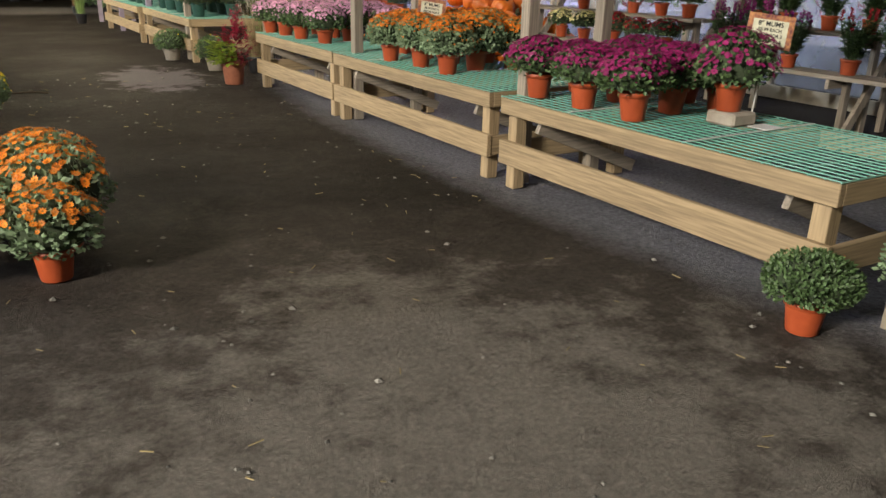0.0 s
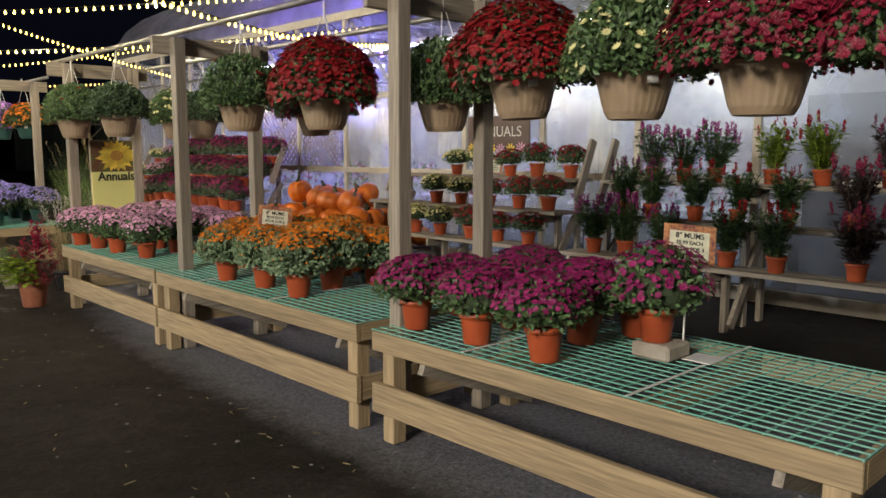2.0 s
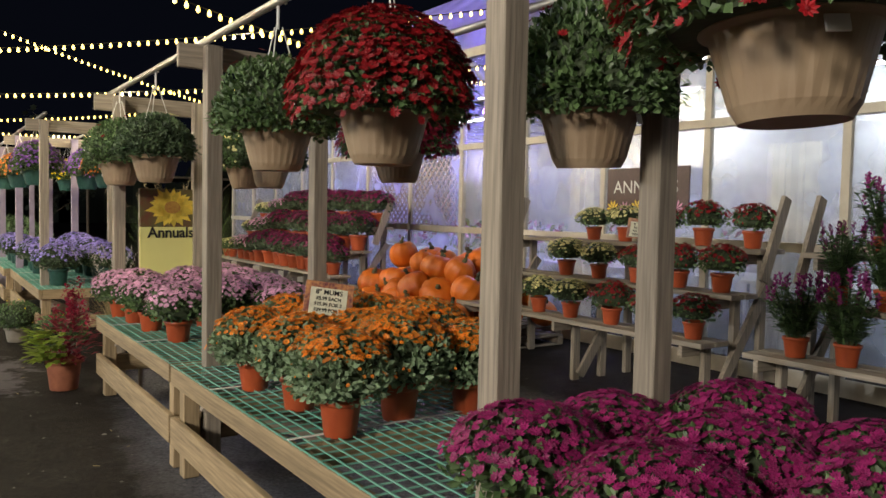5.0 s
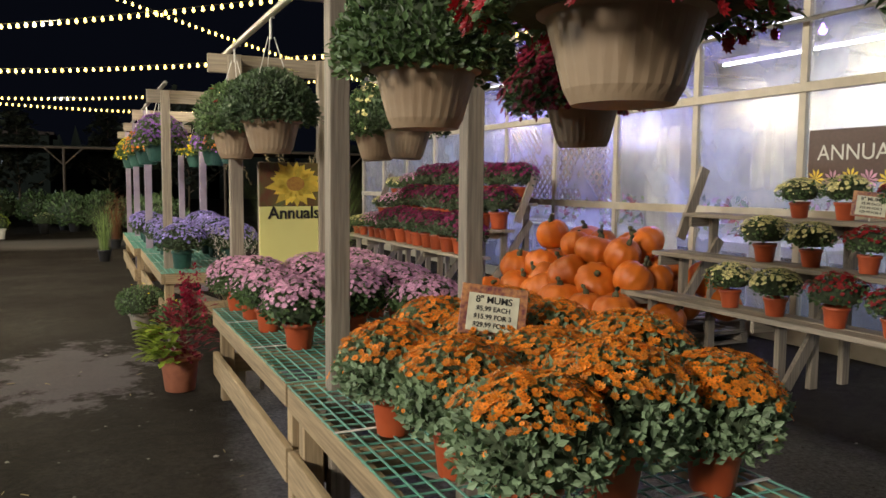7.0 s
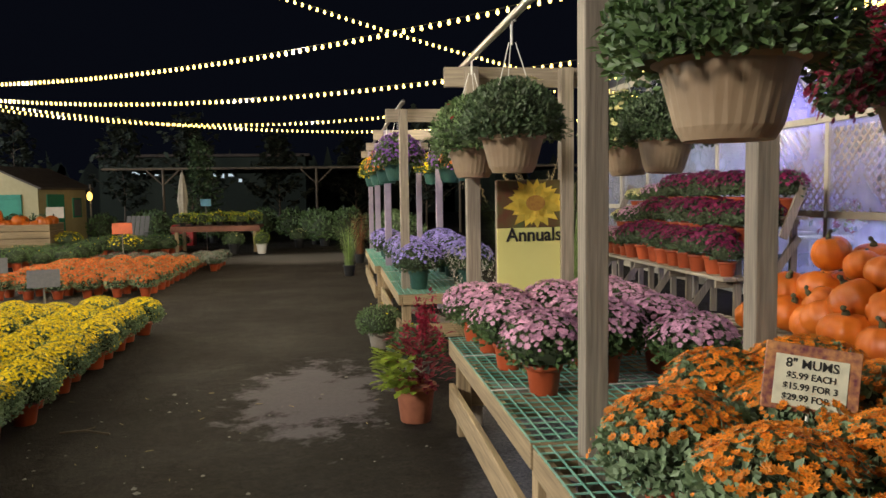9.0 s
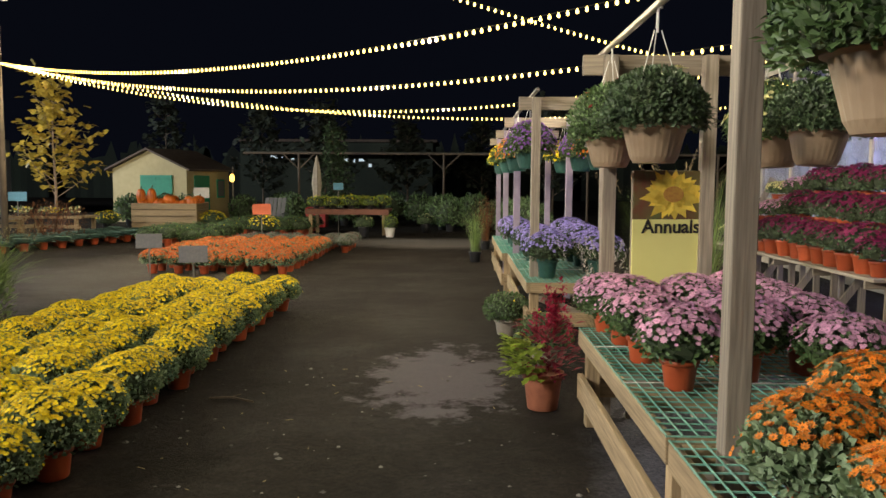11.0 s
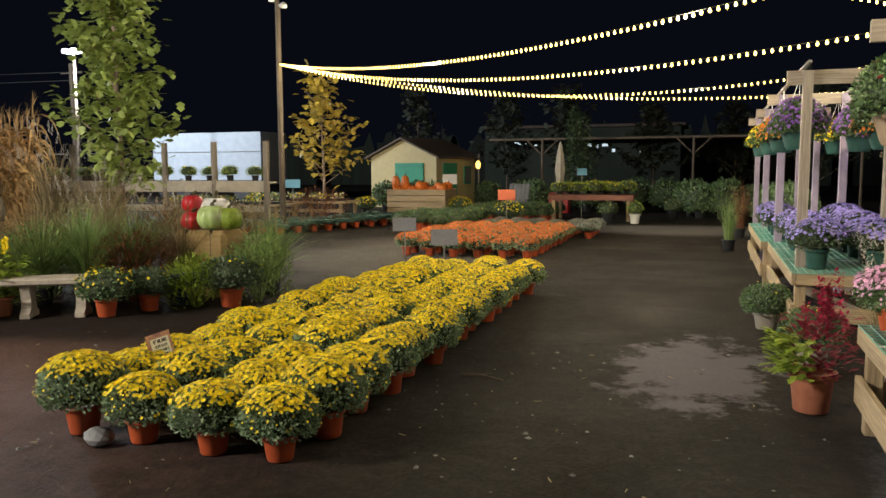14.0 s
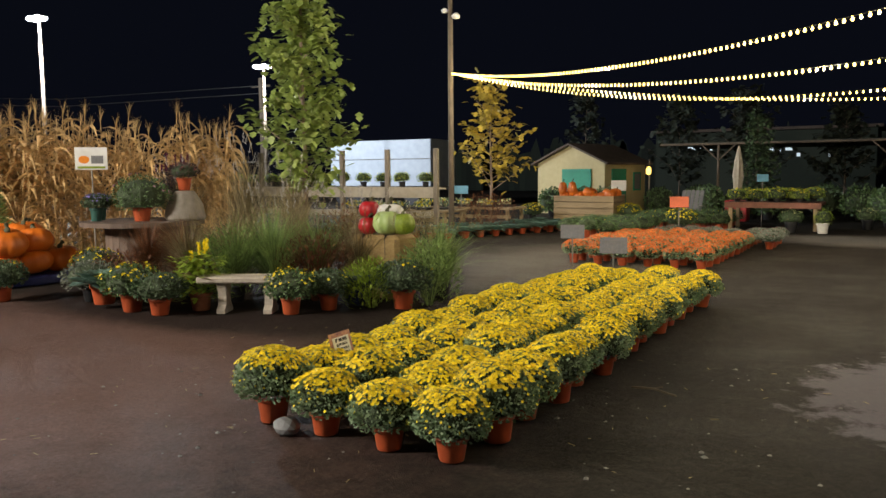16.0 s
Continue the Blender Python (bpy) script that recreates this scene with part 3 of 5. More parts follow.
def bench(y0, y1, x0, x1, top, label):
    e = thing("plant_bench", label, "bench", "wire-topped plant benches", (x0, y0, 0))
    L, D = y1 - y0, x1 - x0
    t = top
    Geo().box(0, 0, t - 0.115, 0.038, L, t - 0.008).done("front_rail", W[1], e)
    Geo().box(D - 0.038, 0, t - 0.115, D, L, t - 0.008).done("back_rail", W[1], e)
    for y in (0.0, L - 0.038):
        Geo().box(0.04, y, t - 0.113, D - 0.04, y + 0.038, t - 0.010).done("end_rail", W[0], e)
    nj = max(2, round(L / 0.8))
    for i in range(1, nj):
        y = L * i / nj
        Geo().box(0.04, y - 0.019, t - 0.12, D - 0.04, y + 0.019, t - 0.014).done("joist", W[0], e)
    for y in (0.045, L - 0.135):
        for x in (0.04, D - 0.13):
            Geo().box(x, y, 0, x + 0.09, y + 0.09, t - 0.117).done("leg", W[2], e)
    Geo().box(-0.002, 0.0, 0.17, 0.036, L, 0.335).done("lower_board", W[1], e)
    for y in (0.005, L - 0.043):
        Geo().box(0.04, y, 0.18, D, y + 0.036, 0.32).done("lower_end_board", W[0], e)
    for y in (0.3, L - 0.3):
        g = Geo()
        g.beam((0.10, y, t - 0.17), (D - 0.10, y + 0.02, 0.10), 0.038, 0.085)
        g.done("brace", GW[0], e)
    g = Geo()
    ny, nx = int(L / 0.078), int(D / 0.062)
    for i in range(ny + 1):
        y = 0.003 + (L - 0.006) * i / ny
        g.beam((0.0, y, t - 0.002), (D, y, t - 0.002), 0.0065, 0.006)
    for i in range(nx + 1):
        x = 0.003 + (D - 0.006) * i / nx
        g.beam((x, 0, t + 0.002), (x, L, t + 0.002), 0.0065, 0.005)
    tagged(g.done("wire_top", WIRE, e, "green coated wire mesh top"), kind="stuff")
    for f in (0.35, 0.72):
        Geo().beam((0.0, L * f, t + 0.006), (D, L * f + 0.02, t + 0.006), 0.016, 0.003).done("seam_strip", WHITE, e, "pale seam of the mesh")
    return e


BX, BD = 3.80, 4.92
bench(-0.46, 2.03, BX, BD, 0.63, "pine plant bench with green wire top, half empty")
bench(2.17, 4.82, BX, BD, 0.64, "pine plant bench with green wire top holding orange mums")
bench(4.86, 7.09, BX, BD, 0.645, "pine plant bench with green wire top holding pink mums")
bench(9.6, 12.7, 3.66, 4.7, 0.63, "pine plant bench with green wire top holding violet asters")
bench(12.78, 16.2, 3.58, 4.62, 0.63, "pine plant bench with green wire top beyond the first asters")

# ---- post frames with hanging pipes ----


def post_frame(y, xf, xb, top, mats, label, over=0.18):
    e = thing("post_arch", label, "frame", "timber hanging frames", (xf, y, 0))
    Geo().box(-0.045, -0.045, 0, 0.045, 0.045, top).done("post", mats[2], e)
    d = xb - xf
    Geo().box(d - 0.045, -0.045, 0, d + 0.045, 0.045, top).done("post", mats[2], e)
    Geo().box(-over, 0.047, top - 0.125, d + over, 0.085, top + 0.01).done("crossbeam", mats[0], e)
    for x in (0.0, d):
        g = Geo()
        g.tube([(x, 0.086, top - 0.06), (x, 0.098, top - 0.06)], 0.012, 8)
        g.done("bolt", STEEL, e)
    return e


for y, l in ((-0.72, "weathered grey timber hanging frame at the bench end"), (2.02, "weathered grey timber hanging frame standing in the bench"), (4.70, "weathered grey timber hanging frame with knots and cracks"), (7.22, "weathered grey timber hanging frame beside the yellow sign")):
    post_frame(y, 4.0, 4.66, 2.47, GW, l)
for y in (10.1, 12.75, 15.4, 18.0):
    post_frame(y, 3.78, 4.5, 2.5, GW if y < 11 else [GW[0], GW[1], LILACW], "pale timber hanging frame over the aster bench")
for x, y0, y1, z in ((3.97, -1.6, 7.75, 2.505), (4.95, -1.6, 7.75, 2.505), (3.75, 9.7, 18.4, 2.535), (4.55, 9.7, 18.4, 2.535)):
    g = Geo().tube([(x, y0, z), (x, (y0 + y1) / 2, z - 0.006), (x, y1, z)], 0.021, 10)
    tagged(g.done("hanging_pipe", STEEL, smooth=True), "dull galvanised pipe laid on the timber frames", "pipe")


def basket(flower, leaf, label, seed, potm=None, R=0.30, H=0.27, nf=190, fr=0.024, tmax=78, drop=0.45, trail=0):
    """A hanging basket whose origin is the bottom of its pot."""
    e = thing("hanging_basket", label, "hanging basket", "hanging flower baskets")
    h, r = 0.205, 0.165
    Geo().lathe([(r * .62, 0), (r * .66, 0.012), (r * .72, 0.03), (r * .95, h * .82), (r * .97, h * .83), (r * 1.06, h * .86), (r * 1.08, h * .97), (r * 1.02, h), (r * .9, h * .9), (0.01, h * .88)], 56, flute=0.008, fn=(0.02, h * 0.8)).done("pot", potm or TANPOT, e)
    g = Geo()
    for a in (0.4, 2.5, 4.6):
        g.tube([(r * math.cos(a), r * math.sin(a), h), (0.02 * math.cos(a), 0.02 * math.sin(a), h + drop)], 0.003, 5)
    g.tube([(0, 0, h + drop - .01), (0, 0, h + drop + 0.09), (0.0, 0.02, h + drop + .13), (0, 0.045, h + drop + 0.10)], 0.007, 6)
    g.done("hanger", WHITE, e, "pale plastic hanger")
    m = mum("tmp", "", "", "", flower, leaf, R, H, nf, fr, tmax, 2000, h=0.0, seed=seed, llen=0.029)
    for ch in list(m.children):
        ch.parent = e
        for v in ch.data.vertices:
            v.co.z += h - 0.02
    bpy.data.objects.remove(m)
    q = Geo().box(-.022, -.003, -.016, .022, .003, .016, c=.001).done("price_sticker", WHITE, e, "white price sticker")
    q.matrix_local = pose(r * .98 * math.cos(3.9), r * .98 * math.sin(3.9), h * .72, -14, 0, math.degrees(3.9) + 90)
    # leaves that hang over the rim
    rng = random.Random(seed)
    g = Geo()
    for i in range(330 + trail):
        a, k = rng.random() * 6.28, rng.uniform(0.75, 1.1)
        p = Vector((R * k * math.cos(a), R * k * math.sin(a), h + rng.uniform(-0.035, 0.07)))
        g.leaf(p, (math.cos(a), math.sin(a), rng.uniform(-0.8, 0.4)), (0, 0, 1), rng.uniform(.022, .04), rng.uniform(.015, .026))
    tagged(g.done("trailing_leaves", leaf, e), kind="stuff")
    return e


BZ = 1.72
plants([basket(RED, LEAF, "tan pot basket full of deep red mums", 11, nf=2300, R=.30, H=.28, fr=.0175, tmax=98)], [(3.97, 2.67, BZ), (3.97, 1.11, BZ + .02)], jitter=0)
plants([basket(DRED, LEAF, "tan pot basket of dark red mums", 12, nf=2100, R=.32, H=.26, fr=.018, tmax=98)], [(3.97, 0.0, BZ), (4.95, 4.21, BZ), (3.97, -0.55, BZ - .02)], jitter=0)
plants([basket(RED, LEAF, "tan pot basket of green foliage, few red blooms", 13, nf=16, R=.27, H=.28)], [(3.97, 3.66, BZ + .01), (4.41, 2.095, BZ - .01), (3.97, 7.02, BZ)], jitter=0)
plants([basket(CREAM, LEAFD, "tan pot basket of clipped green foliage", 14, nf=3, R=.26, H=.24)], [(3.97, 5.87, BZ), (4.95, 6.25, BZ)], jitter=0)
plants([basket(CREAM, LEAF, "tan pot basket of green foliage, scattered pale yellow blooms", 15, nf=120, R=.28, H=.28, fr=.021, tmax=95)], [(3.97, 0.53, BZ), (4.95, 6.8, BZ)], jitter=0)
plants([basket(PURPLE, LEAF, "dark green pot basket of purple asters", 16, GREENPOT, R=.27, H=.26, nf=650, fr=.02, tmax=98)], [(3.75, 10.5, 1.768), (4.55, 12.0, 1.765)], jitter=0)
plants([basket(ORANGE, LEAF, "basket of orange and yellow mums", 17, GREENPOT, R=.27, H=.22, nf=480, fr=.021, tmax=98)], [(3.75, 12.3, 1.765), (4.55, 10.6, 1.765)], jitter=0)
plants([basket(YELLOW, LEAF, "basket of yellow mums on the far pipe", 18, GREENPOT, R=.27, H=.22, nf=420, fr=.021, tmax=98)], [(3.75, 14.2, 1.765), (4.55, 13.8, 1.765), (3.75, 16.4, 1.765)], jitter=0)

# ---- mums on the benches ----
T = 0.637
GB = "potted mums on the benches"
mg = [mum("potted_mum", "magenta mum in a terracotta plastic pot", "potted mum", GB, MAGENTA, LEAF, 0.215, 0.165, 640, 0.0150, 80, 430, seed=21, h=.16), mum("potted_mum", "magenta mum in a terracotta plastic pot", "potted mum", GB, MAGENTA, LEAF, 0.22, 0.17, 660, 0.0148, 76, 430, seed=22, h=.16)]
plants(mg, [(4.0, 1.88, T), (3.98, 1.42, T), (3.98, 0.97, T), (4.38, 1.08, T), (4.4, 1.55, T), (4.42, 1.98, T), (4.78, 1.3, T), (4.76, 1.72, T), (4.72, 0.95, T)])
leggy = mum("potted_mum", "leggy magenta mum on a concrete block", "potted mum", GB, MAGENTA, LEAF, 0.225, 0.22, 230, 0.021, 95, 330, seed=23, h=.16)
leggy.matrix_world = pose(4.42, 0.66, T + 0.075)
g = Geo().box(4.33, 0.54, T, 4.53, 0.74, T + 0.075, c=.012)
tagged(g.done("concrete_block", STONE), "rough tan concrete block on the wire bench", "block")
g = Geo().box(4.45, 0.40, T, 4.60, 0.54, T + 0.006)
tagged(g.done("paper_sheet", WHITE), "white paper lying on the wire bench", "paper")
og = [mum("potted_mum", "orange mum in a terracotta plastic pot", "potted mum", GB, ORANGE, LEAFB, 0.21, 0.205, 430, 0.0155, 62, 900, seed=24, h=.16, heart=HEARTD), mum("potted_mum", "orange mum in a terracotta plastic pot", "potted mum", GB, ORANGE, LEAFB, 0.215, 0.2, 460, 0.015, 58, 900, seed=25, h=.16, heart=HEARTD)]
plants(og, [(4.02, 3.10, T), (4.03, 3.54, T), (4.02, 4.03, T), (4.37, 3.17, T), (4.72, 3.14, T), (4.40, 3.62, T), (4.42, 4.08, T), (4.76, 3.6, T), (4.74, 4.08, T), (4.72, 4.5, T), (4.4, 4.5, T)])
pg = [mum("potted_mum", "pale pink mum in a terracotta plastic pot", "potted mum", GB, PINK, LEAF, 0.215, 0.185, 520, 0.0175, 74, 430, seed=26, h=.15), mum("potted_mum", "pale pink mum in a terracotta plastic pot", "potted mum", GB, PINK, LEAF, 0.22, 0.18, 540, 0.017, 72, 430, seed=27, h=.15)]
plants(pg, [(4.05, 5.6, T), (3.99, 6.14, T), (3.98, 6.6, T), (3.98, 7.0, T), (4.42, 5.75, T), (4.42, 6.2, T), (4.42, 6.65, T), (4.78, 5.45, T), (4.78, 5.9, T), (4.78, 6.4, T), (4.78, 6.85, T)])
vg = [mum("potted_aster", "violet-blue aster in a dark green pot", "potted aster", "asters on the far bench", VIOLET, LEAFD, 0.25, 0.2, 360, 0.021, 80, 380, pot=GREENPOT, seed=28, d=.22, h=.19)]
plants(vg, [(x, y, T) for y in (9.95, 10.5, 11.05, 11.6, 12.2) for x in (3.92, 4.42)] + [(3.85, y, T) for y in (13.1, 13.7, 14.4)])

# ---- ground pots by the benches ----
e = thing("terracotta_planter", "clay pot planted with red celosia and lime leaves", "planter", at=(3.60, 7.40, 0))
pot_geo(0.30, 0.27, 24).done("pot", CLAY, e, smooth=True)
rng = random.Random(5)
g = Geo()
for i in range(240):
    a = rng.random() * 6.28
    r, z = rng.uniform(0, .2), rng.uniform(.24, .62)
    p = (0.05 + r * math.cos(a), .03 + r * math.sin(a), z)
    g.leaf(p, (math.cos(a), math.sin(a), rng.uniform(-.2, 1)), (0, 0, 1), .09, .04)
tagged(g.done("red_foliage", DRED, e, "dark red leaves"), kind="stuff")
g = Geo()
for i in range(14):
    a, r = rng.random() * 6.28, rng.uniform(0, .15)
    c = Vector((.08 + r * math.cos(a), .05 + r * math.sin(a), rng.uniform(.55, .85)))
    for k in range(34):
        n = Vector((rng.gauss(0, 1), rng.gauss(0, 1), rng.gauss(0, 1.5))).normalized()
        g.leaf(c + n * .02 + Vector((0, 0, rng.uniform(-.06, .06))), n, (0, 0, 1), .035, .02)
tagged(g.done("celosia_plume", petal("crimson", (0.40, 0.01, 0.06)), e, "crimson plumes"), kind="stuff")
g = Geo()
for i in range(150):
    a = rng.uniform(2.2, 4.6)
    r, z = rng.uniform(.08, .24), rng.uniform(.25, .5)
    g.leaf((r * math.cos(a), r * math.sin(a), z), (math.cos(a), math.sin(a), rng.uniform(-.3, .8)), (0, 0, 1), .11, .06, lobed=True)
tagged(g.done("lime_leaves", LEAFL, e, "bright lime leaves"), kind="stuff")
plants([mum("potted_shrub", "clipped green mum in a pale ceramic bowl", "potted plant", "", YELLOW, LEAF, .26, .22, 4, .015, 60, 560, PALEPOT, .27, .17, 31)], [(3.5, 10.1, 0), (3.75, 8.7, 0)], jitter=0)
plants([mum("potted_mum", "green unopened mum in an orange pot", "potted mum", "", RUSTO, LEAF, .19, .155, 3, .010, 60, 1300, POT, .19, .15, 32, llen=.024)], [(3.62, -0.52, 0)], jitter=0)
plants([mum("potted_shrub", "blue-green bushy plant in a black pot", "potted plant", "", RUSTO, LEAFB, .24, .24, 0, .014, 60, 460, BLACKPOT, .26, .2, 33)], [(4.05, -0.85, 0)], jitter=0)


def grass_clump(name, label, m, h, spread, n, at, seed, plume=None, w=0.008, pot=BLACKPOT, pd=0.26):
    rng = random.Random(seed)
    e = thing(name, label, "ornamental grass", "", at)
    if pot:
        pot_geo(pd, 0.22).done("pot", pot, e, smooth=True)
    g = Geo()
    for i in range(n):
        a = rng.random() * 6.28
        r = rng.uniform(0, .1)
        g.blade((r * math.cos(a), r * math.sin(a), 0.15), (math.cos(a), math.sin(a)), h * rng.uniform(.55, 1.05), w, spread * rng.random() ** .8)
    tagged(g.done("blades", m, e), kind="stuff")
    if plume:
        g = Geo()
        for i in range(26):
            a, f = rng.random() * 6.28, rng.uniform(.2, .9)
            d = Vector((math.cos(a), math.sin(a), 0))
            c = d * spread * f + Vector((0, 0, h * rng.uniform(.85, 1.15)))
            for k in range(22):
                q = c + Vector((0, 0, k * .008)) + d * k * .004
                n2 = Vector((rng.gauss(0, 1), rng.gauss(0, 1), 1.2)).normalized()
                g.leaf(q, n2, d, .03, .008)
        tagged(g.done("plumes", plume, e), kind="stuff")
    return e


grass_clump("ornamental_grass", "green arching ornamental grass in a black pot", GRASS, 1.25, .55, 260, (4.45, -0.95, 0), 41)
grass_clump("ornamental_grass", "fountain grass with soft tan plumes", GRASS, 1.5, .6, 320, (4.75, 8.55, 0), 42, GRASST)
grass_clump("ornamental_grass", "tall green grass behind the benches", GRASS, 1.7, .6, 320, (5.6, 10.2, 0), 43)
grass_clump("ornamental_grass", "fountain grass with silvery plumes", GRASST, .85, .45, 220, (4.2, 8.3, 0), 44, PLUME)
grass_clump("ornamental_grass", "tall green grass beside the far bench", GRASS, 1.6, .6, 320, (5.6, 12.2, 0), 45)
grass_clump("ornamental_grass", "green grass in a black pot at the far bench", GRASS, 1.0, .4, 200, (3.3, 17.6, 0), 46)
grass_clump("ornamental_grass", "reddish grass in a black pot far down the aisle", RUST, 1.2, .5, 200, (3.6, 20.5, 0), 47)

# ---- signs and cards ----
e = thing("annuals_sign", "yellow board with sunflower picture and black lettering", "sign", at=(4.154, 7.334, 0))
e.matrix_world = pose(4.154, 7.15, 0, 0, 0, 8)
Geo().box(0, 0, 0.9, .545, .012, 1.375).done("yellow_panel", SIGNY, e)
Geo().box(0, 0, 1.376, .545, .012, 1.705).done("picture_panel", PHOTO, e, "dark garden photograph")
g = Geo()
rng = random.Random(8)
for ring, (r, l) in enumerate(((.085, .225), (.08, .18))):
    for i in range(17):
        a = 2 * math.pi * (i + ring * .5) / 17 + rng.uniform(-.08, .08)
        d = Vector((math.cos(a), 0, math.sin(a) * .78))
        s = Vector((-math.sin(a), 0, math.cos(a)))
        c = Vector((.28, -.003 - ring * .002, 1.545))
        ll = l * rng.uniform(.85, 1.1)
        g.add([c + d * .04, c + d * ll * .6 + s * .036, c + d * ll, c + d * ll * .6 - s * .036], [(0, 1, 2, 3)])
g.done("sunflower_petals", SUNP, e, "golden printed petals")
g = Geo()
c = Vector((.28, -.0075, 1.545))
g.add([c] + [c + Vector((.072 * math.cos(i * .2618), 0, .054 * math.sin(i * .2618))) for i in range(24)], [(0, 1 + (i + 1) % 24, 1 + i) for i in range(24)])
g.done("sunflower_heart", SUNC, e)
text_mesh(e, "Annuals", 0.128, INK, pose(.27, -.004, 1.285, 90), bold=.0025)
Geo().box(.0, .014, .0, .03, .04, 1.7).done("stake", GW[2], e)


def price_card(at, rz, tilt, label, roll=0, foot=.32):
    e = thing("price_card", label, "price card", "autumn price cards")
    e.matrix_world = pose(*at, tilt, roll, rz) @ Matrix.Scale(1.22, 4)
    Geo().box(-.105, -.003, 0, .105, .003, .155).done("printed_card", CARDB, e, "autumn leaf border print")
    Geo().box(-.082, -.0055, .012, .078, -.0035, .128).done("text_panel", CARD, e)
    for i, (s, z, q) in enumerate((('8" MUMS', .1, .030), ("$5.99 EACH", .075, .021), ("$15.99 FOR 3", .05, .021), ("$29.99 FOR 6", .025, .021))):
        text_mesh(e, s, q, INK, pose(-.002, -.0066, z, 90), bold=.0004)
    Geo().tube([(0, .008, -foot), (0, .006, .10)], .004, 6).done("stake", WHITE, e)
    return e


price_card((4.36, 3.93, 0.99), -20, -14, "8 inch mums price card among orange mums", 8)
price_card((4.62, 0.62, 1.06), -42, -14, "8 inch mums price card above magenta mums", 6)
price_card((-0.50, 6.12, 0.33), 94, -16, "autumn bordered price card among yellow mums")
price_card((8.17, 5.22, 1.335), -50, -10, "small price card on the plant shelf", 6, .02)

e = thing("greenhouse_sign", "dark brown rounded sign with white lettering", "sign", at=(9.18, 6.63, 0))
Geo().box(0, -1.15, 1.60, .02, 0, 2.08, c=.02).done("board", SIGNB, e)
text_mesh(e, "ANNUALS", .2, WHITE, pose(-.004, -.56, 1.80, 90, 0, -90))
rng = random.Random(4)
for i in range(6):
    g = Geo()
    c = Vector((-.004, -.1 - i * .18, 1.63 + rng.uniform(-.02, .04)))
    for j in range(10):
        a = j * .628
        g.add([c, c + Vector((0, .07 * math.cos(a - .2), .07 * math.sin(a - .2))), c + Vector((-.004, .1 * math.cos(a), .1 * math.sin(a))), c + Vector((0, .07 * math.cos(a + .2), .07 * math.sin(a + .2)))], [(0, 1, 2, 3)])
    g.done("painted_flower", (SUNP, PINK)[i % 2], e)

# ---- greenhouse ----
GX, Y0, Y1 = 9.3, -6.24, 19.9
gh = thing("greenhouse", "film-covered greenhouse lit from inside with white frame", "greenhouse", at=(0, 0, 0))
ys = [Y0 + 1.452 * i for i in range(19)]
for y in ys:
    Geo().box(GX, y - .04, 0, GX + .08, y + .04, 3.85).done("wall_post", CREAMW, gh)
for z, h in ((0.0, .16), (1.24, .09), (2.46, .09), (3.80, .14)):
    Geo().box(GX - .03, Y0, z, GX - .002, Y1, z + h).done("rail", CREAMW, gh)
for i in range(len(ys) - 1):
    a, b = ys[i] + .045, ys[i + 1] - .045
    for z0, z1 in ((.17, 1.235), (1.335, 2.455), (2.555, 3.795)):
        Geo().box(GX + .03, a, z0, GX + .036, b, z1, c=.001).done("pane", FILM, gh, "cloudy plastic film pane")
    if i % 2 == 0:
        Geo().beam((GX + .10, ys[i] + .1, 2.5), (GX + .10, ys[i + 1] - .1, 3.75), .05, .05).done("diagonal_brace", CREAMW, gh)
g = Geo()
n = 14
vs = []
for i in range(n + 1):
    a = math.pi * i / n
    for y in (Y0, Y1):
        vs.append((13.0 - 3.7 * math.cos(a), y, 3.9 + 1.9 * math.sin(a)))
g.add(vs, [(2 * i, 2 * i + 1, 2 * i + 3, 2 * i + 2) for i in range(n)])
g.done("roof_film", FILMR, gh, "curved translucent roof film")
for y in ys[::1]:
    g = Geo().tube([(13.0 - 3.66 * math.cos(math.pi * i / n), y, 3.87 + 1.88 * math.sin(math.pi * i / n)) for i in range(n + 1)], .025, 6)
    g.done("roof_hoop", STEEL, gh)
    g = Geo().beam((9.4, y, 3.6), (16.6, y, 3.6), .04, .06)
    g.done("tie_beam", STEEL, gh)
Geo().box(16.7, Y0, 0, 16.8, Y1, 3.9).done("back_wall", WHITE, gh)
for y in (Y0 - .12, Y1 + .02):
    Geo().box(9.4, y, 0, 16.6, y + .1, 3.9).done("end_wall", WHITE, gh)
Geo().tube([(9.18, Y0, 3.12), (9.18, Y1, 3.12)], .022, 8).done("crop_pipe", STEEL, gh)
# wooden lattice behind the film
e = thing("lattice_panel", "tan wooden lattice panel leaning behind the film", "lattice", at=(9.42, 10.0, 1.3))
LW, LH = 2.6, 1.1
k = 0
for s in (1, -1):
    for i in range(-7, 20):
        y = i * .14
        a, b = (y, 0), (y + s * LH, LH)
        t0, t1 = 0.0, 1.0
        d = b[0] - a[0]
        lo, hi = sorted(((0 - a[0]) / d, (LW - a[0]) / d))
        t0, t1 = max(0, lo), min(1, hi)
        if t1 - t0 > .05:
            Geo().beam((s * .006, a[0] + d * t0, LH * t0), (s * .006, a[0] + d * t1, LH * t1), .012, .03).done("slat", W[1], e)
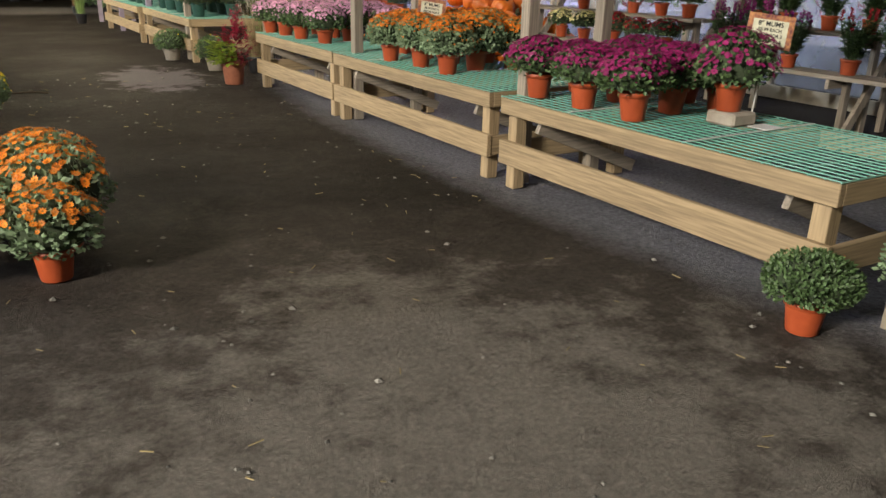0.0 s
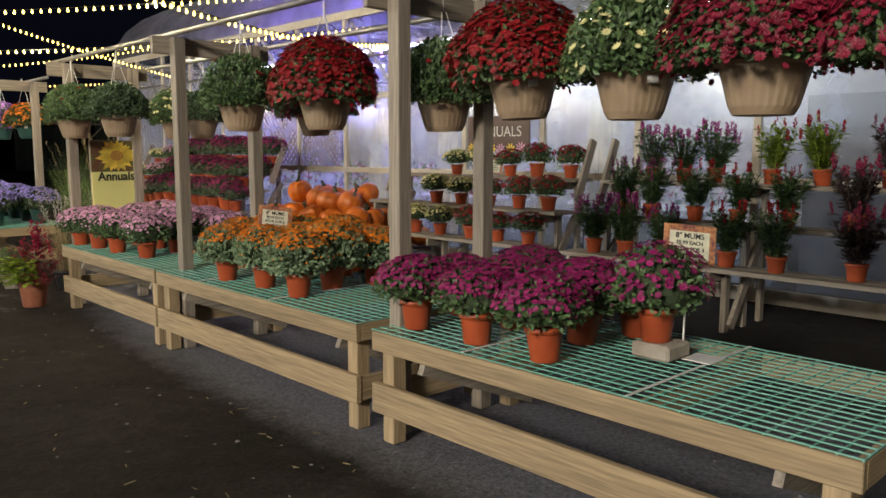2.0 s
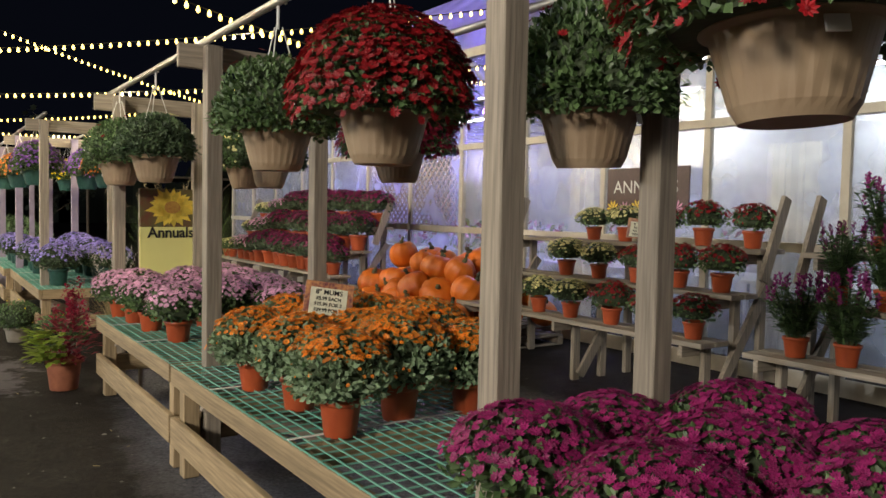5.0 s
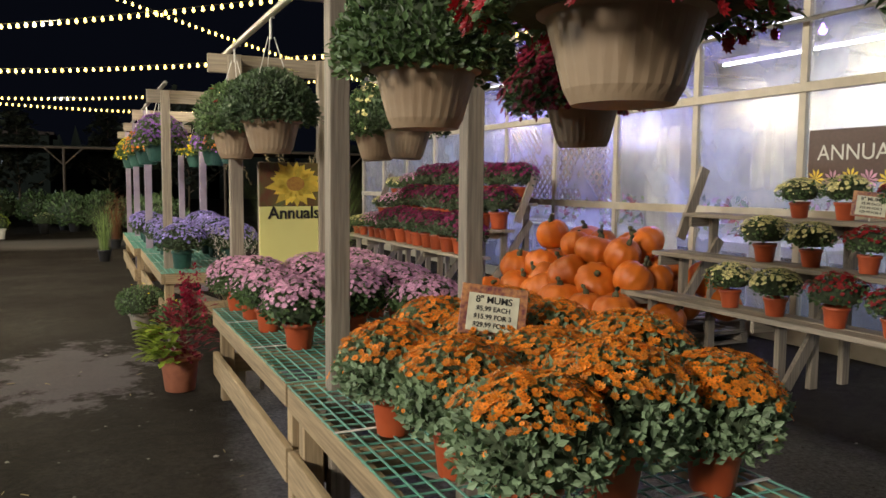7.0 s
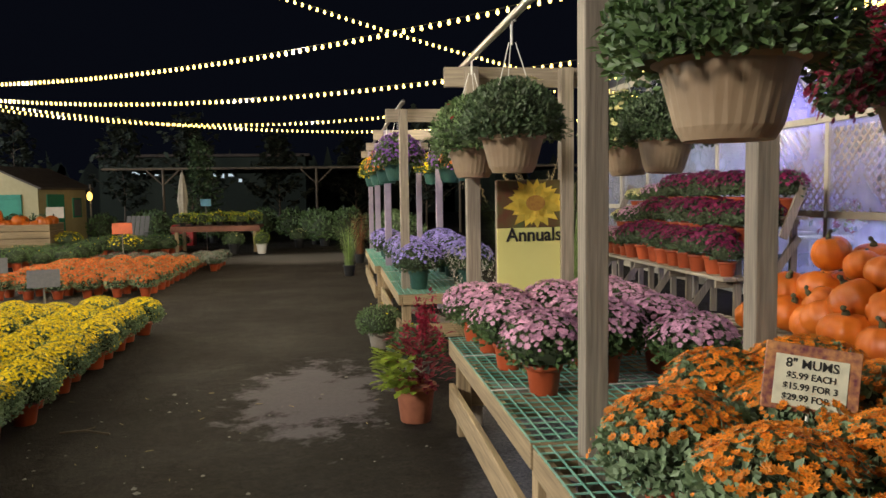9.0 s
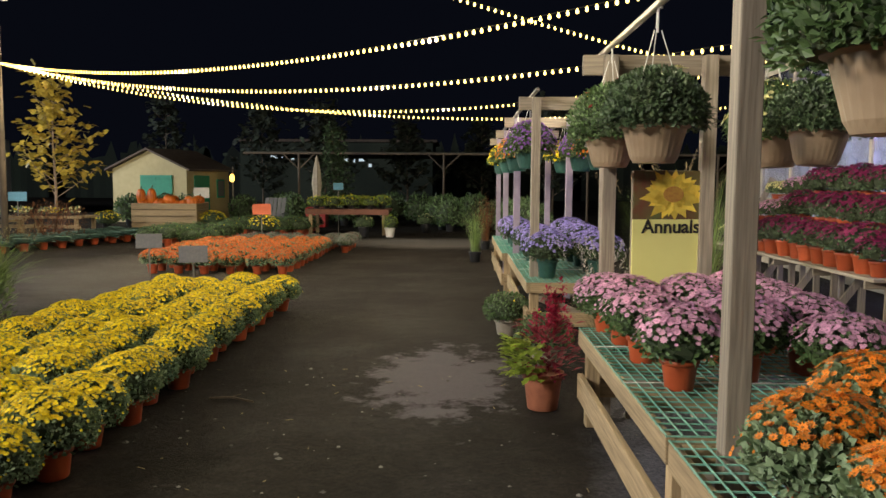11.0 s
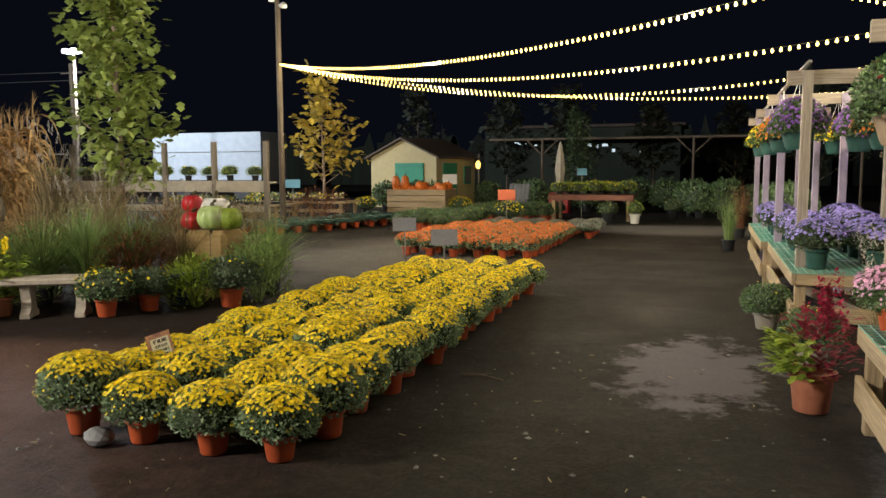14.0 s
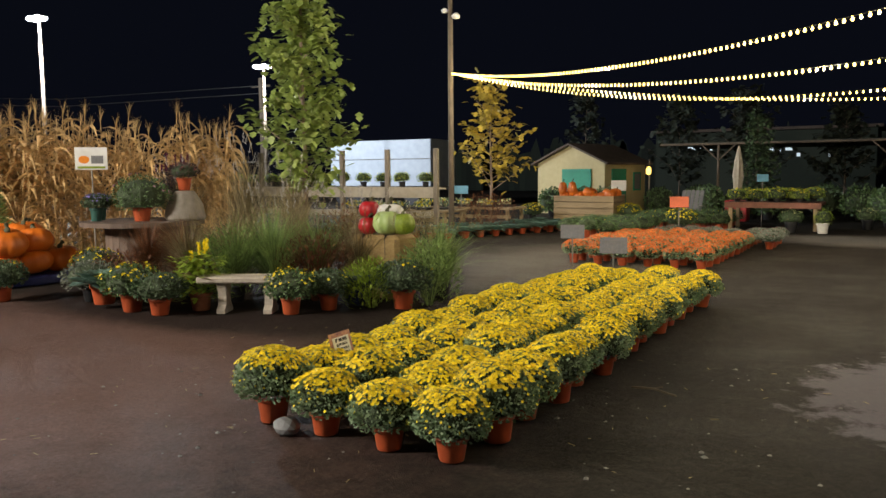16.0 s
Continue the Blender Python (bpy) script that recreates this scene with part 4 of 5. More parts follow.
# inside: tables, plants, lamps
for y in (0.0, 4.0, 8.0, 12.0, 16.0):
    e = thing("greenhouse_table", "white table of mixed plants inside the greenhouse", "table", "tables in the greenhouse", (11.2, y, 0))
    Geo().box(0, 0, .72, 1.2, 3.0, .77).done("tabletop", WHITE, e)
    for p in ((.05, .05), (1.1, .05), (.05, 2.9), (1.1, 2.9)):
        Geo().box(p[0], p[1], 0, p[0] + .06, p[1] + .06, .72).done("leg", WHITE, e)
    rng = random.Random(int(y) + 50)
    e2 = thing("flower_flats", "blurred mixed flowers on the greenhouse table", "flowers", at=(11.2, y, .77))
    g = Geo()
    for i in range(260):
        p = (rng.uniform(.1, 1.1), rng.uniform(.1, 2.9), rng.uniform(.03, .55))
        g.leaf(p, (rng.gauss(0, 1), rng.gauss(0, 1), 1), (0, 1, 0), .16, .09, rng.randrange(5))
    tagged(g.done("flowers_and_leaves", [LEAFL, LEAF, RED, PINK, WHITE], e2), kind="stuff")
for y in (0.5, 5.0, 9.5, 14.0):
    for x in (10.6, 12.4):
        e = thing("tube_lamp", "long white tube lamp under the greenhouse roof", "lamp", "greenhouse tube lamps", (x, y - 1.6, 3.45))
        Geo().box(-.07, 0, .06, .07, 3.2, .12).done("casing", WHITE, e)
        Geo().tube([(0, .05, .035), (0, 3.15, .035)], .024, 8).done("tube", TUBE, e)
rng = random.Random(6)
for i in range(9):
    e = thing("violet_bulb", "small violet party bulb in the greenhouse", "lamp", "violet bulbs", (9.9 + .2 * (i % 3), 6.5 + i * .8, 3.3 - .1 * (i % 2)))
    Geo().lathe([(.01, -.05), (.04, -.03), (.045, 0), (.02, .04), (.015, .07)], 10).done("globe", VIOL, e, smooth=True)
    Geo().tube([(0, 0, .07), (0, 0, .3)], .006, 5).done("cord", CABLE, e)
e = thing("dark_board", "dark grey board standing inside the greenhouse", "board", at=(9.9, 0.7, 0))
Geo().box(0, 0, 0, .05, 1.5, 2.2).done("panel", GREYP, e)
for y, w in ((9.0, .7), (7.4, .5), (4.4, .6)):
    e = thing("white_curtain", "hanging pale sheet inside the greenhouse", "curtain", at=(9.75, y, 0))
    g = Geo()
    vs = [(.03 * math.sin(i * 1.7), w * i / 12, z) for i in range(13) for z in (.2, 2.3)]
    g.add(vs, [(2 * i, 2 * i + 2, 2 * i + 3, 2 * i + 1) for i in range(12)])
    g.done("cloth", WHITE, e)

# ---- stepped plant stands ----


def stand(y0, y1, label):
    e = thing("plant_stand", label, "plant stand", "stepped plant stands", (0, y0, 0))
    L = y1 - y0
    for x, z in STEPS:
        for dx in (-.17, .01):
            Geo().box(x + dx, 0, z - .04, x + dx + .16, L, z).done("shelf_plank", GW[1], e)
    n = max(2, round(L / 1.5) + 1)
    for i in range(n):
        y = .12 + (L - .3) * i / (n - 1)
        for x, z in STEPS:
            Geo().box(x + .04, y, 0, x + .12, y + .05, z - .042).done("leg", GW[2], e)
            Geo().box(x - .17, y + .052, z - .13, x + .17, y + .09, z - .042).done("bearer", GW[0], e)
        Geo().beam((STEPS[0][0] + .1, y - .02, .05), (STEPS[2][0] + .12, y - .02, 1.05), .038, .09).done("stringer", GW[2], e)
    for y in (-.045, L + .007):
        Geo().beam((STEPS[2][0] - .16, y + .02, 1.05), (STEPS[2][0] + .12, y + .02, 1.72), .035, .1).done("end_strut", GW[2], e)
    return e


STEPS = [(7.62, .60), (7.97, .95), (8.32, 1.30)]
stand(3.95, 7.15, "grey weathered stepped stand of small mums")
stand(-1.2, 3.6, "grey weathered stepped stand of celosia pots")
stand(10.3, 15.6, "grey weathered stepped stand of dark mums")
GS = "small mums on the stepped stands"


def small(flower, leaf, label, seed, nf=110, cat="potted mum"):
    return mum("potted_mum", label, cat, GS, flower, leaf, .18, .145, int(nf * 1.6), .019, 80, 260, POT, .175, .14, seed, llen=.036)


sy = small(CREAM, LEAF, "pale yellow mum in a small terracotta pot", 51, 150)
plants([sy], [(x, y, z) for x, z in STEPS for y in (5.55, 5.95)] + [(8.32, y, 1.3) for y in (14.7, 15.1)] + [(7.97, 14.9, .95), (7.62, 14.9, .6), (7.62, 15.3, .6)])
sr = small(RED, LEAF, "red mum in a small terracotta pot", 52)
plants([sr], [(x, y, z) for x, z in STEPS for y in (4.15, 4.6, 5.05)])
sd = small(petal("wine_mum", (0.25, 0.015, 0.10), .6), LEAFD, "dark wine-red mum in a small terracotta pot", 53, 140)
plants([sd], [(x, 10.5 + .36 * i, z) for x, z in STEPS for i in range(9)], 1.25, .03)
sp = small(PINK, LEAF, "pink mum in a small terracotta pot", 54, 130)
plants([sp], [(x, 13.75 + .3 * i, z) for x, z in STEPS for i in range(3)], 1.12)


def spike_plant(flower, leaf, label, seed, h=.46, n=26, spikes=18):
    rng = random.Random(seed)
    e = thing("celosia_plant", label, "potted plant", "tall plants on the stepped stand")
    pot_geo(.17, .14).done("pot", POT, e, smooth=True)
    g, b = Geo(), Geo()
    for i in range(n):
        a, r = rng.random() * 6.28, rng.uniform(.02, .21)
        top = Vector((r * math.cos(a), r * math.sin(a), .14 + h * rng.uniform(.6, 1)))
        base = Vector((r * .25 * math.cos(a), r * .25 * math.sin(a), .12))
        g.tube([base, (base + top) / 2 + Vector((0, 0, .02)), top], .004, 4)
        for k in range(32):
            f = rng.uniform(.1, 1)
            q = base.lerp(top, f)
            d = Vector((rng.gauss(0, 1), rng.gauss(0, 1), .35)).normalized()
            g.leaf(q, d, (0, 0, 1), rng.uniform(.05, .095), .034)
        if i < spikes:
            for k in range(18):
                q = top + Vector((0, 0, k * .005))
                d = Vector((rng.gauss(0, 1), rng.gauss(0, 1), 1.4)).normalized()
                b.leaf(q, d, (0, 1, 0), .028, .015)
    tagged(g.done("foliage", leaf, e), kind="stuff")
    tagged(b.done("flower_spray", flower, e), kind="stuff")
    return e


c1 = spike_plant(petal("plum", (.30, .03, .18)), LEAF, "tall celosia with plum spikes, terracotta pot", 61, .36)
plants([c1], [(8.32, 3.1, 1.3), (8.32, 2.75, 1.3), (8.32, 2.4, 1.3), (7.97, 3.2, .95), (7.97, 2.85, .95), (7.62, 3.3, .6), (7.62, 2.95, .6), (7.62, 2.55, .6)], tilt=2)
c2 = spike_plant(RED, LEAFL, "lime-green celosia with small red tips", 62, .40, 26, 6)
plants([c2], [(8.32, 1.85, 1.3), (8.32, 1.4, 1.3)], tilt=2)
c3 = spike_plant(RED, LEAF, "green celosia with small red tips", 63, .36, 26, 7)
plants([c3], [(7.97, 2.4, .95), (7.97, 2.0, .95), (7.97, 1.55, .95), (7.62, 1.9, .6), (7.62, 1.45, .6)], tilt=2)
c4 = spike_plant(petal("wine", (.25, .01, .05)), LEAFP, "wine-leaved celosia in a terracotta pot", 64, .38)
plants([c4], [(8.32, .85, 1.3), (8.32, .4, 1.3), (7.97, 1.0, .95), (7.97, .5, .95), (7.62, .85, .6), (7.62, .4, .6), (7.62, -.1, .6), (8.32, -.1, 1.3)], tilt=2)

# ---- pumpkins ----


def pumpkin(R, h, seed, m=None, label="ripe orange pumpkin with a dark stalk"):
    rng = random.Random(seed)
    e = thing("pumpkin", label, "pumpkin", "heaped pumpkins")
    g = Geo()
    nu, nv = 40, 11
    vs = []
    for j in range(nv + 1):
        t = math.pi * j / nv
        for i in range(nu):
            a = 2 * math.pi * i / nu
            rib = 1 - .055 * (abs(math.sin(a * 5)) < .35) - .02 * math.cos(a * 10)
            r = R * rib * math.sin(t) ** .85
            z = h * .5 * (1 - math.cos(t)) - .09 * h * math.exp(-(math.sin(t) / .28) ** 2) * (1 if j > nv / 2 else -.6)
            vs.append((r * math.cos(a), r * math.sin(a), z))
    g.add(vs, [(j * nu + i, j * nu + (i + 1) % nu, (j + 1) * nu + (i + 1) % nu, (j + 1) * nu + i) for j in range(nv) for i in range(nu)])
    g.done("flesh", m or PUMP, e, smooth=True)
    Geo().tube([(0, 0, h * .86), (.008, .004, h * 1.02), (.03, .015, h * 1.12), (.05, .02, h * 1.15)], R * .17, 7, r1=R * .09).done("stalk", STALK, e, smooth=True)
    return e


def pallet(x, y, rz, z=0.0):
    e = thing("pallet", "worn timber pallet lying on the dirt", "pallet", "timber pallets")
    e.matrix_world = pose(x, y, z, 0, 0, rz)
    for i in range(7):
        Geo().box(-.5, -.6 + i * .185, .10, .5, -.6 + i * .185 + .1, .12).done("top_slat", GW[0], e)
    for i in range(3):
        Geo().box(-.5 + i * .46, -.6, .02, -.5 + i * .46 + .08, .6, .098).done("stringer", GW[1], e)
    for i in range(3):
        Geo().box(-.5, -.6 + i * .55, 0, .5, -.6 + i * .55 + .1, .018).done("bottom_slat", GW[0], e)
    return e


for p in ((7.35, 7.65, 0), (8.45, 7.65, 0), (7.35, 8.9, 0), (8.45, 8.9, 0), (7.2, 10.15, 3), (7.37, 7.63, .122), (8.43, 7.66, .122), (7.37, 8.9, .122), (8.43, 8.9, .122)):
    pallet(p[0], p[1], p[2] if p[2] > .2 or p[2] < -.1 else 0, .122 if p[2] == .122 else 0)
ps = [pumpkin(.21, .33, 71), pumpkin(.19, .35, 72), pumpkin(.225, .31, 73)]
rng = random.Random(12)
pl = []
for layer, (z, nx, ny) in enumerate(((.25, 4, 7), (.51, 3, 6), (.76, 2, 4))):
    for i in range(nx):
        for j in range(ny):
            pl.append((7.92 + (i - (nx - 1) / 2) * .41 + rng.uniform(-.05, .05) + .03 * layer, 8.2 + (j - (ny - 1) / 2) * .39 + rng.uniform(-.05, .05), z + rng.uniform(-.03, .03)))
for j in range(3):
    pl.append((6.9 + .42 * j, 6.95 + rng.uniform(-.05, .05), .0))
pl = [(x + rng.uniform(-.06, .06), y + rng.uniform(-.07, .07), z + rng.uniform(-.05, .05)) for x, y, z in pl]
for q, p in zip(ps, pl):
    q.matrix_world = pose(*p, 0, 0, rng.uniform(0, 360))
for i, p in enumerate(pl[3:]):
    put(ps[i % 3], *p, rng.uniform(.8, 1.12), rng, tilt=42)

# ---- light strings and their pole ----
e = thing("light_pole", "tall rusty pole carrying strings and a camera", "pole", at=(POLE[0], POLE[1], 0))
Geo().tube([(0, 0, 0), (0, 0, 4), (0, 0, 8.5)], .075, 12, r1=.055).done("shaft", TRUNK, e, smooth=True)
g = Geo().tube([(0, 0, 5.55), (.18, -.1, 5.55)], .02, 6).lathe([(.02, 0), (.09, .02), (.10, .09), (.05, .14), (.02, .15)], 12, at=(.22, -.1, 5.45))
g.lathe([(.02, 0), (.08, .02), (.09, .08), (.04, .12)], 12, at=(-.1, -.1, 5.62))
g.done("security_camera", WHITE, e, "white dome security camera")
bulb_me = None
for i in range(len(STRINGS)):
    a, b, sag = STRINGS[i]
    L = (Vector(b) - Vector(a)).length
    e = thing("string_lights", "black cable of warm glowing bulbs", "string lights", "strings of bulbs across the yard")
    pts = [string_at(i, k / 40) for k in range(41)]
    Geo().tube(pts, .006, 5).done("cable", CABLE, e)
    nb = int(L / .108)
    for k in range(1, nb):
        p = string_at(i, k / nb)
        if bulb_me is None:
            o = Geo().lathe([(.005, -.054), (.013, -.049), (.018, -.036), (.015, -.020), (.010, -.009), (.009, 0)], 8).done("bulb", BULB, e, smooth=True)
            bulb_me = o.data
        else:
            o = new("bulb", bulb_me)
            o.parent = e
        o.location = p

# ---- yellow mums and the other ground blocks ----
GY = "potted mums in blocks on the dirt"
ym = [mum("potted_mum", "bright yellow mum in a terracotta plastic pot", "potted mum", GY, YELLOW, LEAFB, .206, .18, 640, .0135, 60, 1100, POT, .19, .135, 81, llen=.025), mum("potted_mum", "bright yellow mum in a terracotta plastic pot", "potted mum", GY, YELLOW, LEAFB, .21, .175, 680, .013, 57, 1100, POT, .19, .135, 82, llen=.025)]
plants(ym, [(.74 - .47 * c - .004 * r + (.05 if r % 2 else 0), 5.55 + .455 * r, 0) for r in range(14) for c in range(4)], 1.07, .03)
om = [mum("potted_mum", "rust-orange mum in a terracotta plastic pot", "potted mum", GY, RUSTO, LEAFB, .215, .17, 360, .020, 70, 360, POT, .19, .15, 83)]
plants(om, [(-.05 - .46 * c, 15.2 + .46 * r, 0) for r in range(9) for c in range(6)], jitter=.03)
no = [mum("potted_mum", "orange mum in a terracotta plastic pot", "potted mum", GY, ORANGE, LEAFB, .215, .2, 170, .019, 72, 450, POT, .185, .15, 84, heart=HEARTD)]
plants(no, [(.90, 1.60, 0), (1.0, 2.05, 0), (.47, 1.72, 0), (.55, 2.18, 0), (1.02, 2.5, 0), (.58, 2.62, 0), (1.0, 2.95, 0)], 1.08)
gm = [mum("potted_mum", "grey-green faded mum in a terracotta pot", "potted mum", GY, DRED, LEAFG, .23, .16, 20, .014, 66, 300, POT, .19, .15, 85)]
plants(gm, [(.38 - .48 * c, 19.4 + .48 * r, 0) for r in range(4) for c in range(6)], jitter=.03)
hm = [mum("potted_mum", "round green unopened mum", "potted mum", GY, YELLOW, LEAF, .27, .24, 3, .014, 66, 330, POT, .22, .17, 86)]
plants(hm, [(-4.7 + .52 * c, 20.7 + .55 * r, 0) for r in range(5) for c in range(4)] + [(-3.9 + .55 * c, 24.6 + .6 * r, 0) for r in range(5) for c in range(5)], jitter=.04)


def kale(seed):
    rng = random.Random(seed)
    e = thing("potted_kale", "blue-green ornamental kale in a terracotta pot", "potted kale", "rows of kale")
    pot_geo(.19, .14).done("pot", POT, e, smooth=True)
    g = Geo()
    for i in range(46):
        a, f = i * 2.4, i / 46
        d = Vector((math.cos(a), math.sin(a), 1.3 - 1.3 * f))
        g.leaf(Vector((.02 * math.cos(a), .02 * math.sin(a), .15)), d, (0, 0, 1), .10 + .16 * f, .09 + .08 * f, lobed=True)
    tagged(g.done("leaves", KALE, e), kind="stuff")
    return e


plants([kale(1), kale(2)], [(-6.95 + .17 * r - .5 * c, 18.5 + .5 * r, 0) for r in range(11) for c in range(4)], 1.1, .03)

# ---- left display round the bench and spool ----
DG = "pots round the stone bench"
yb = [mum("potted_mum", "yellow mum in a terracotta pot beside the bench", "potted mum", DG, YELLOW, LEAF, .27, .22, 70, .019, 75, 470, POT, .22, .18, 91)]
plants(yb, [(-3.3, 8.65, 0), (-5.12, 7.85, 0)], 1.14, 0)
gb = [mum("potted_mum", "dark green mum with few yellow blooms", "potted mum", DG, YELLOW, LEAFD, .26, .2, 14, .016, 75, 500, POT, .22, .17, 92)]
plants(gb, [(-3.1, 9.1, 0), (-4.62, 7.85, 0), (-2.35, 9.6, 0), (-7.3, 7.5, 0)], 1.14, 0)
plants([mum("potted_mum", "broad grey-green mum in a black pot", "potted mum", DG, RUST, LEAFG, .36, .26, 0, .016, 75, 560, BLACKPOT, .27, .2, 93)], [(-6.25, 8.1, 0)], 1.0, 0)
plants([kale(3)], [(-5.65, 7.85, 0.05)], 1.75, 0)
plants([mum("potted_mum", "loose yellow mum by the pumpkins", "potted mum", DG, YELLOW, LEAFD, .36, .3, 120, .02, 80, 500, BLACKPOT, .27, .2, 94)], [(-7.3, 8.9, 0)], 1.0, 0)
e = thing("lime_coleus", "lime coleus with yellow celosia in a clay pot", "potted plant", at=(-4.45, 8.32, 0))
pot_geo(.28, .22).done("pot", CLAY, e, smooth=True)
rng = random.Random(95)
g = Geo()
for i in range(300):
    a, r = rng.random() * 6.28, rng.uniform(.03, .3)
    g.leaf((r * math.cos(a), r * math.sin(a), rng.uniform(.1, .62) - r * .4 + .1), (math.cos(a), math.sin(a), rng.uniform(-.4, .7)), (0, 0, 1), .13, .075, lobed=True)
tagged(g.done("leaves", LEAFL, e), kind="stuff")
g = Geo()
for c in ((-.12, .1, .75), (0, .12, .8), (.05, .05, .78), (-.2, .05, .65)):
    for k in range(50):
        n = Vector((rng.gauss(0, 1), rng.gauss(0, 1), 1)).normalized()
        g.leaf(Vector(c) + Vector((0, 0, k * .003 - .1)), n, (0, 1, 0), .04, .02)
tagged(g.done("plumes", YELLOW, e, "yellow plumes"), kind="stuff")

# stone bench
e = thing("stone_bench", "cast stone garden bench with two curved legs", "bench")
e.matrix_world = pose(-3.85, 8.5, 0, 0, 0, 28)
Geo().box(-.56, -.18, .36, .56, .18, .44, c=.02).done("seat", STONE, e)
for x in (-.28, .28):
    g = Geo()
    for k, (w, z) in enumerate(((.10, 0), (.10, .05), (.06, .10), (.05, .2), (.07, .30), (.09, .36))):
        g.v += [Vector((x - .05, -w * 1.5, z)), Vector((x + .05, -w * 1.5, z)), Vector((x + .05, w * 1.5, z)), Vector((x - .05, w * 1.5, z))]
        if k:
            b = (k - 1) * 4
            for j in range(4):
                g.f.append((b + j, b + (j + 1) % 4, b + 4 + (j + 1) % 4, b + 4 + j))
                g.m.append(0)
    g.f += [(3, 2, 1, 0), (20, 21, 22, 23)]
    g.m += [0, 0]
    g.done("leg", STONE, e)

# grasses and shrubs behind it
for k, (x, y, m, h, pl) in enumerate(((-4.9, 9.2, GRASST, 1.15, None), (-4.4, 9.5, GRASS, 1.15, GRASST), (-5.4, 9.0, GRASST, 1.0, None), (-3.9, 9.9, GRASS, 1.05, GRASST), (-3.4, 10.1, GRASST, 1.0, GRASST), (-2.35, 10.5, GRASS, .95, GRASST), (-4.7, 10.2, GRASST, 1.25, PLUME), (-5.9, 9.3, RUST, .9, None), (-6.5, 9.2, RUST, .95, None), (-3.9, 10.8, GRASST, 1.2, PLUME), (-4.55, 9.0, GRASS, 1.0, None), (-4.1, 9.25, GRASS, .95, None), (-7.6, 10.9, GRASST, 1.6, PLUME), (-6.6, 11.2, GRASST, 1.9, PLUME), (-5.9, 11.6, GRASST, 1.6, PLUME))):
    grass_clump("ornamental_grass", ["green arching grass behind the stone bench", "tan seeding grass behind the stone bench", "rusty fine grass beside the cable spool"][0 if m is GRASS else 1 if m is GRASST else 2], m, h, .78, 560, (x, y, 0), 100 + k, pl, w=.014)
rng = random.Random(96)
for x, y, m, nm, h, r in ((-2.72, 9.45, LEAFL, "feathery lime-green shrub before the hay bale", .58, .36), (-5.3, 10.3, GRASST, "airy tan seeding shrub", 1.2, .55), (-4.1, 10.6, RUST, "airy rusty seeding shrub", 1.15, .55), (-3.2, 11.2, GRASST, "airy tan seeding shrub by the hay", 1.1, .5), (-4.6, 9.0, GRASS, "loose green seeding shrub behind the bench", .95, .5),
                          (-3.7, 9.55, RUST, "airy rusty seeding shrub behind the pots", .85, .5), (-2.2, 9.95, GRASS, "loose green feathery shrub by the hay bale", .8, .4), (-5.9, 9.9, RUST, "rusty brown seeding shrub beside the spool", .8, .5), (-6.4, 8.75, RUST, "low brown grassy shrub before the spool", .55, .45), (-7.0, 20.6, RUST, "rusty feathery shrub beside the kale", 1.1, .8)):
    e = thing("shrub", nm, "shrub", at=(x, y, 0))
    g = Geo()
    for i in range(1300):
        a, rr = rng.random() * 6.28, r * rng.random() ** .5
        z = h * rng.random() ** .7 * (1 - .35 * (rr / r) ** 2) + .03
        g.leaf((rr * math.cos(a), rr * math.sin(a), z), (rng.gauss(0, .6) + math.cos(a), rng.gauss(0, .6) + math.sin(a), 1), (0, 0, 1), .09, .022)
    for i in range(24):
        a = rng.random() * 6.28
        g.tube([(.04 * math.cos(a), .04 * math.sin(a), 0), (r * .6 * math.cos(a), r * .6 * math.sin(a), h * .8)], .005, 4)
    tagged(g.done("foliage", m, e), kind="stuff")
e = thing("blue_planter", "glazed dark blue planter bowl", "planter", at=(-3.0, 9.55, 0))
Geo().lathe([(.12, 0), (.16, .08), (.2, .3), (.27, .36), (.27, .4), (.22, .38), (.02, .36)], 20).done("bowl", BLUEC, e, smooth=True)

# hay bales and enamel pumpkins
for z in (0, .42):
    e = thing("hay_bale", "square straw bale tied with twine", "hay bale", "stacked hay bales", (-3.12, 10.3, z))
    rng = random.Random(97)
    g = Geo().box(-.38, -.24, 0, .38, .24, .415, c=.05)
    for i in range(260):
        s = rng.choice((-1, 1))
        p = (rng.uniform(-.37, .37), s * .235, rng.uniform(.02, .44))
        g.leaf(p, (rng.gauss(0, 1), s * .5, rng.gauss(0, 1)), (0, s, 0), .07, .006)
    g.done("straw", HAY, e)
    for x in (-.18, .18):
        Geo().box(x - .004, -.243, -.001, x + .004, .243, .418, c=.001).done("twine", CABLE, e)
for p, m, l in (((-3.32, 10.25, 1.04, .14), REDP, "red enamel metal pumpkin ornament"), ((-3.26, 10.15, .83, .14), REDP, "small red enamel metal pumpkin"), ((-3.0, 10.2, .83, .19), LIMEP, "pale green striped metal pumpkin"), ((-2.82, 10.3, .83, .17), LEAFL, "green metal pumpkin ornament"), ((-3.12, 10.42, .83, .24), WHITE, "white metal pumpkin with a scarecrow top")):
    q = pumpkin(p[3], p[3] * 1.75, 98, m, l)
    q.matrix_world = pose(p[0], p[1], p[2])

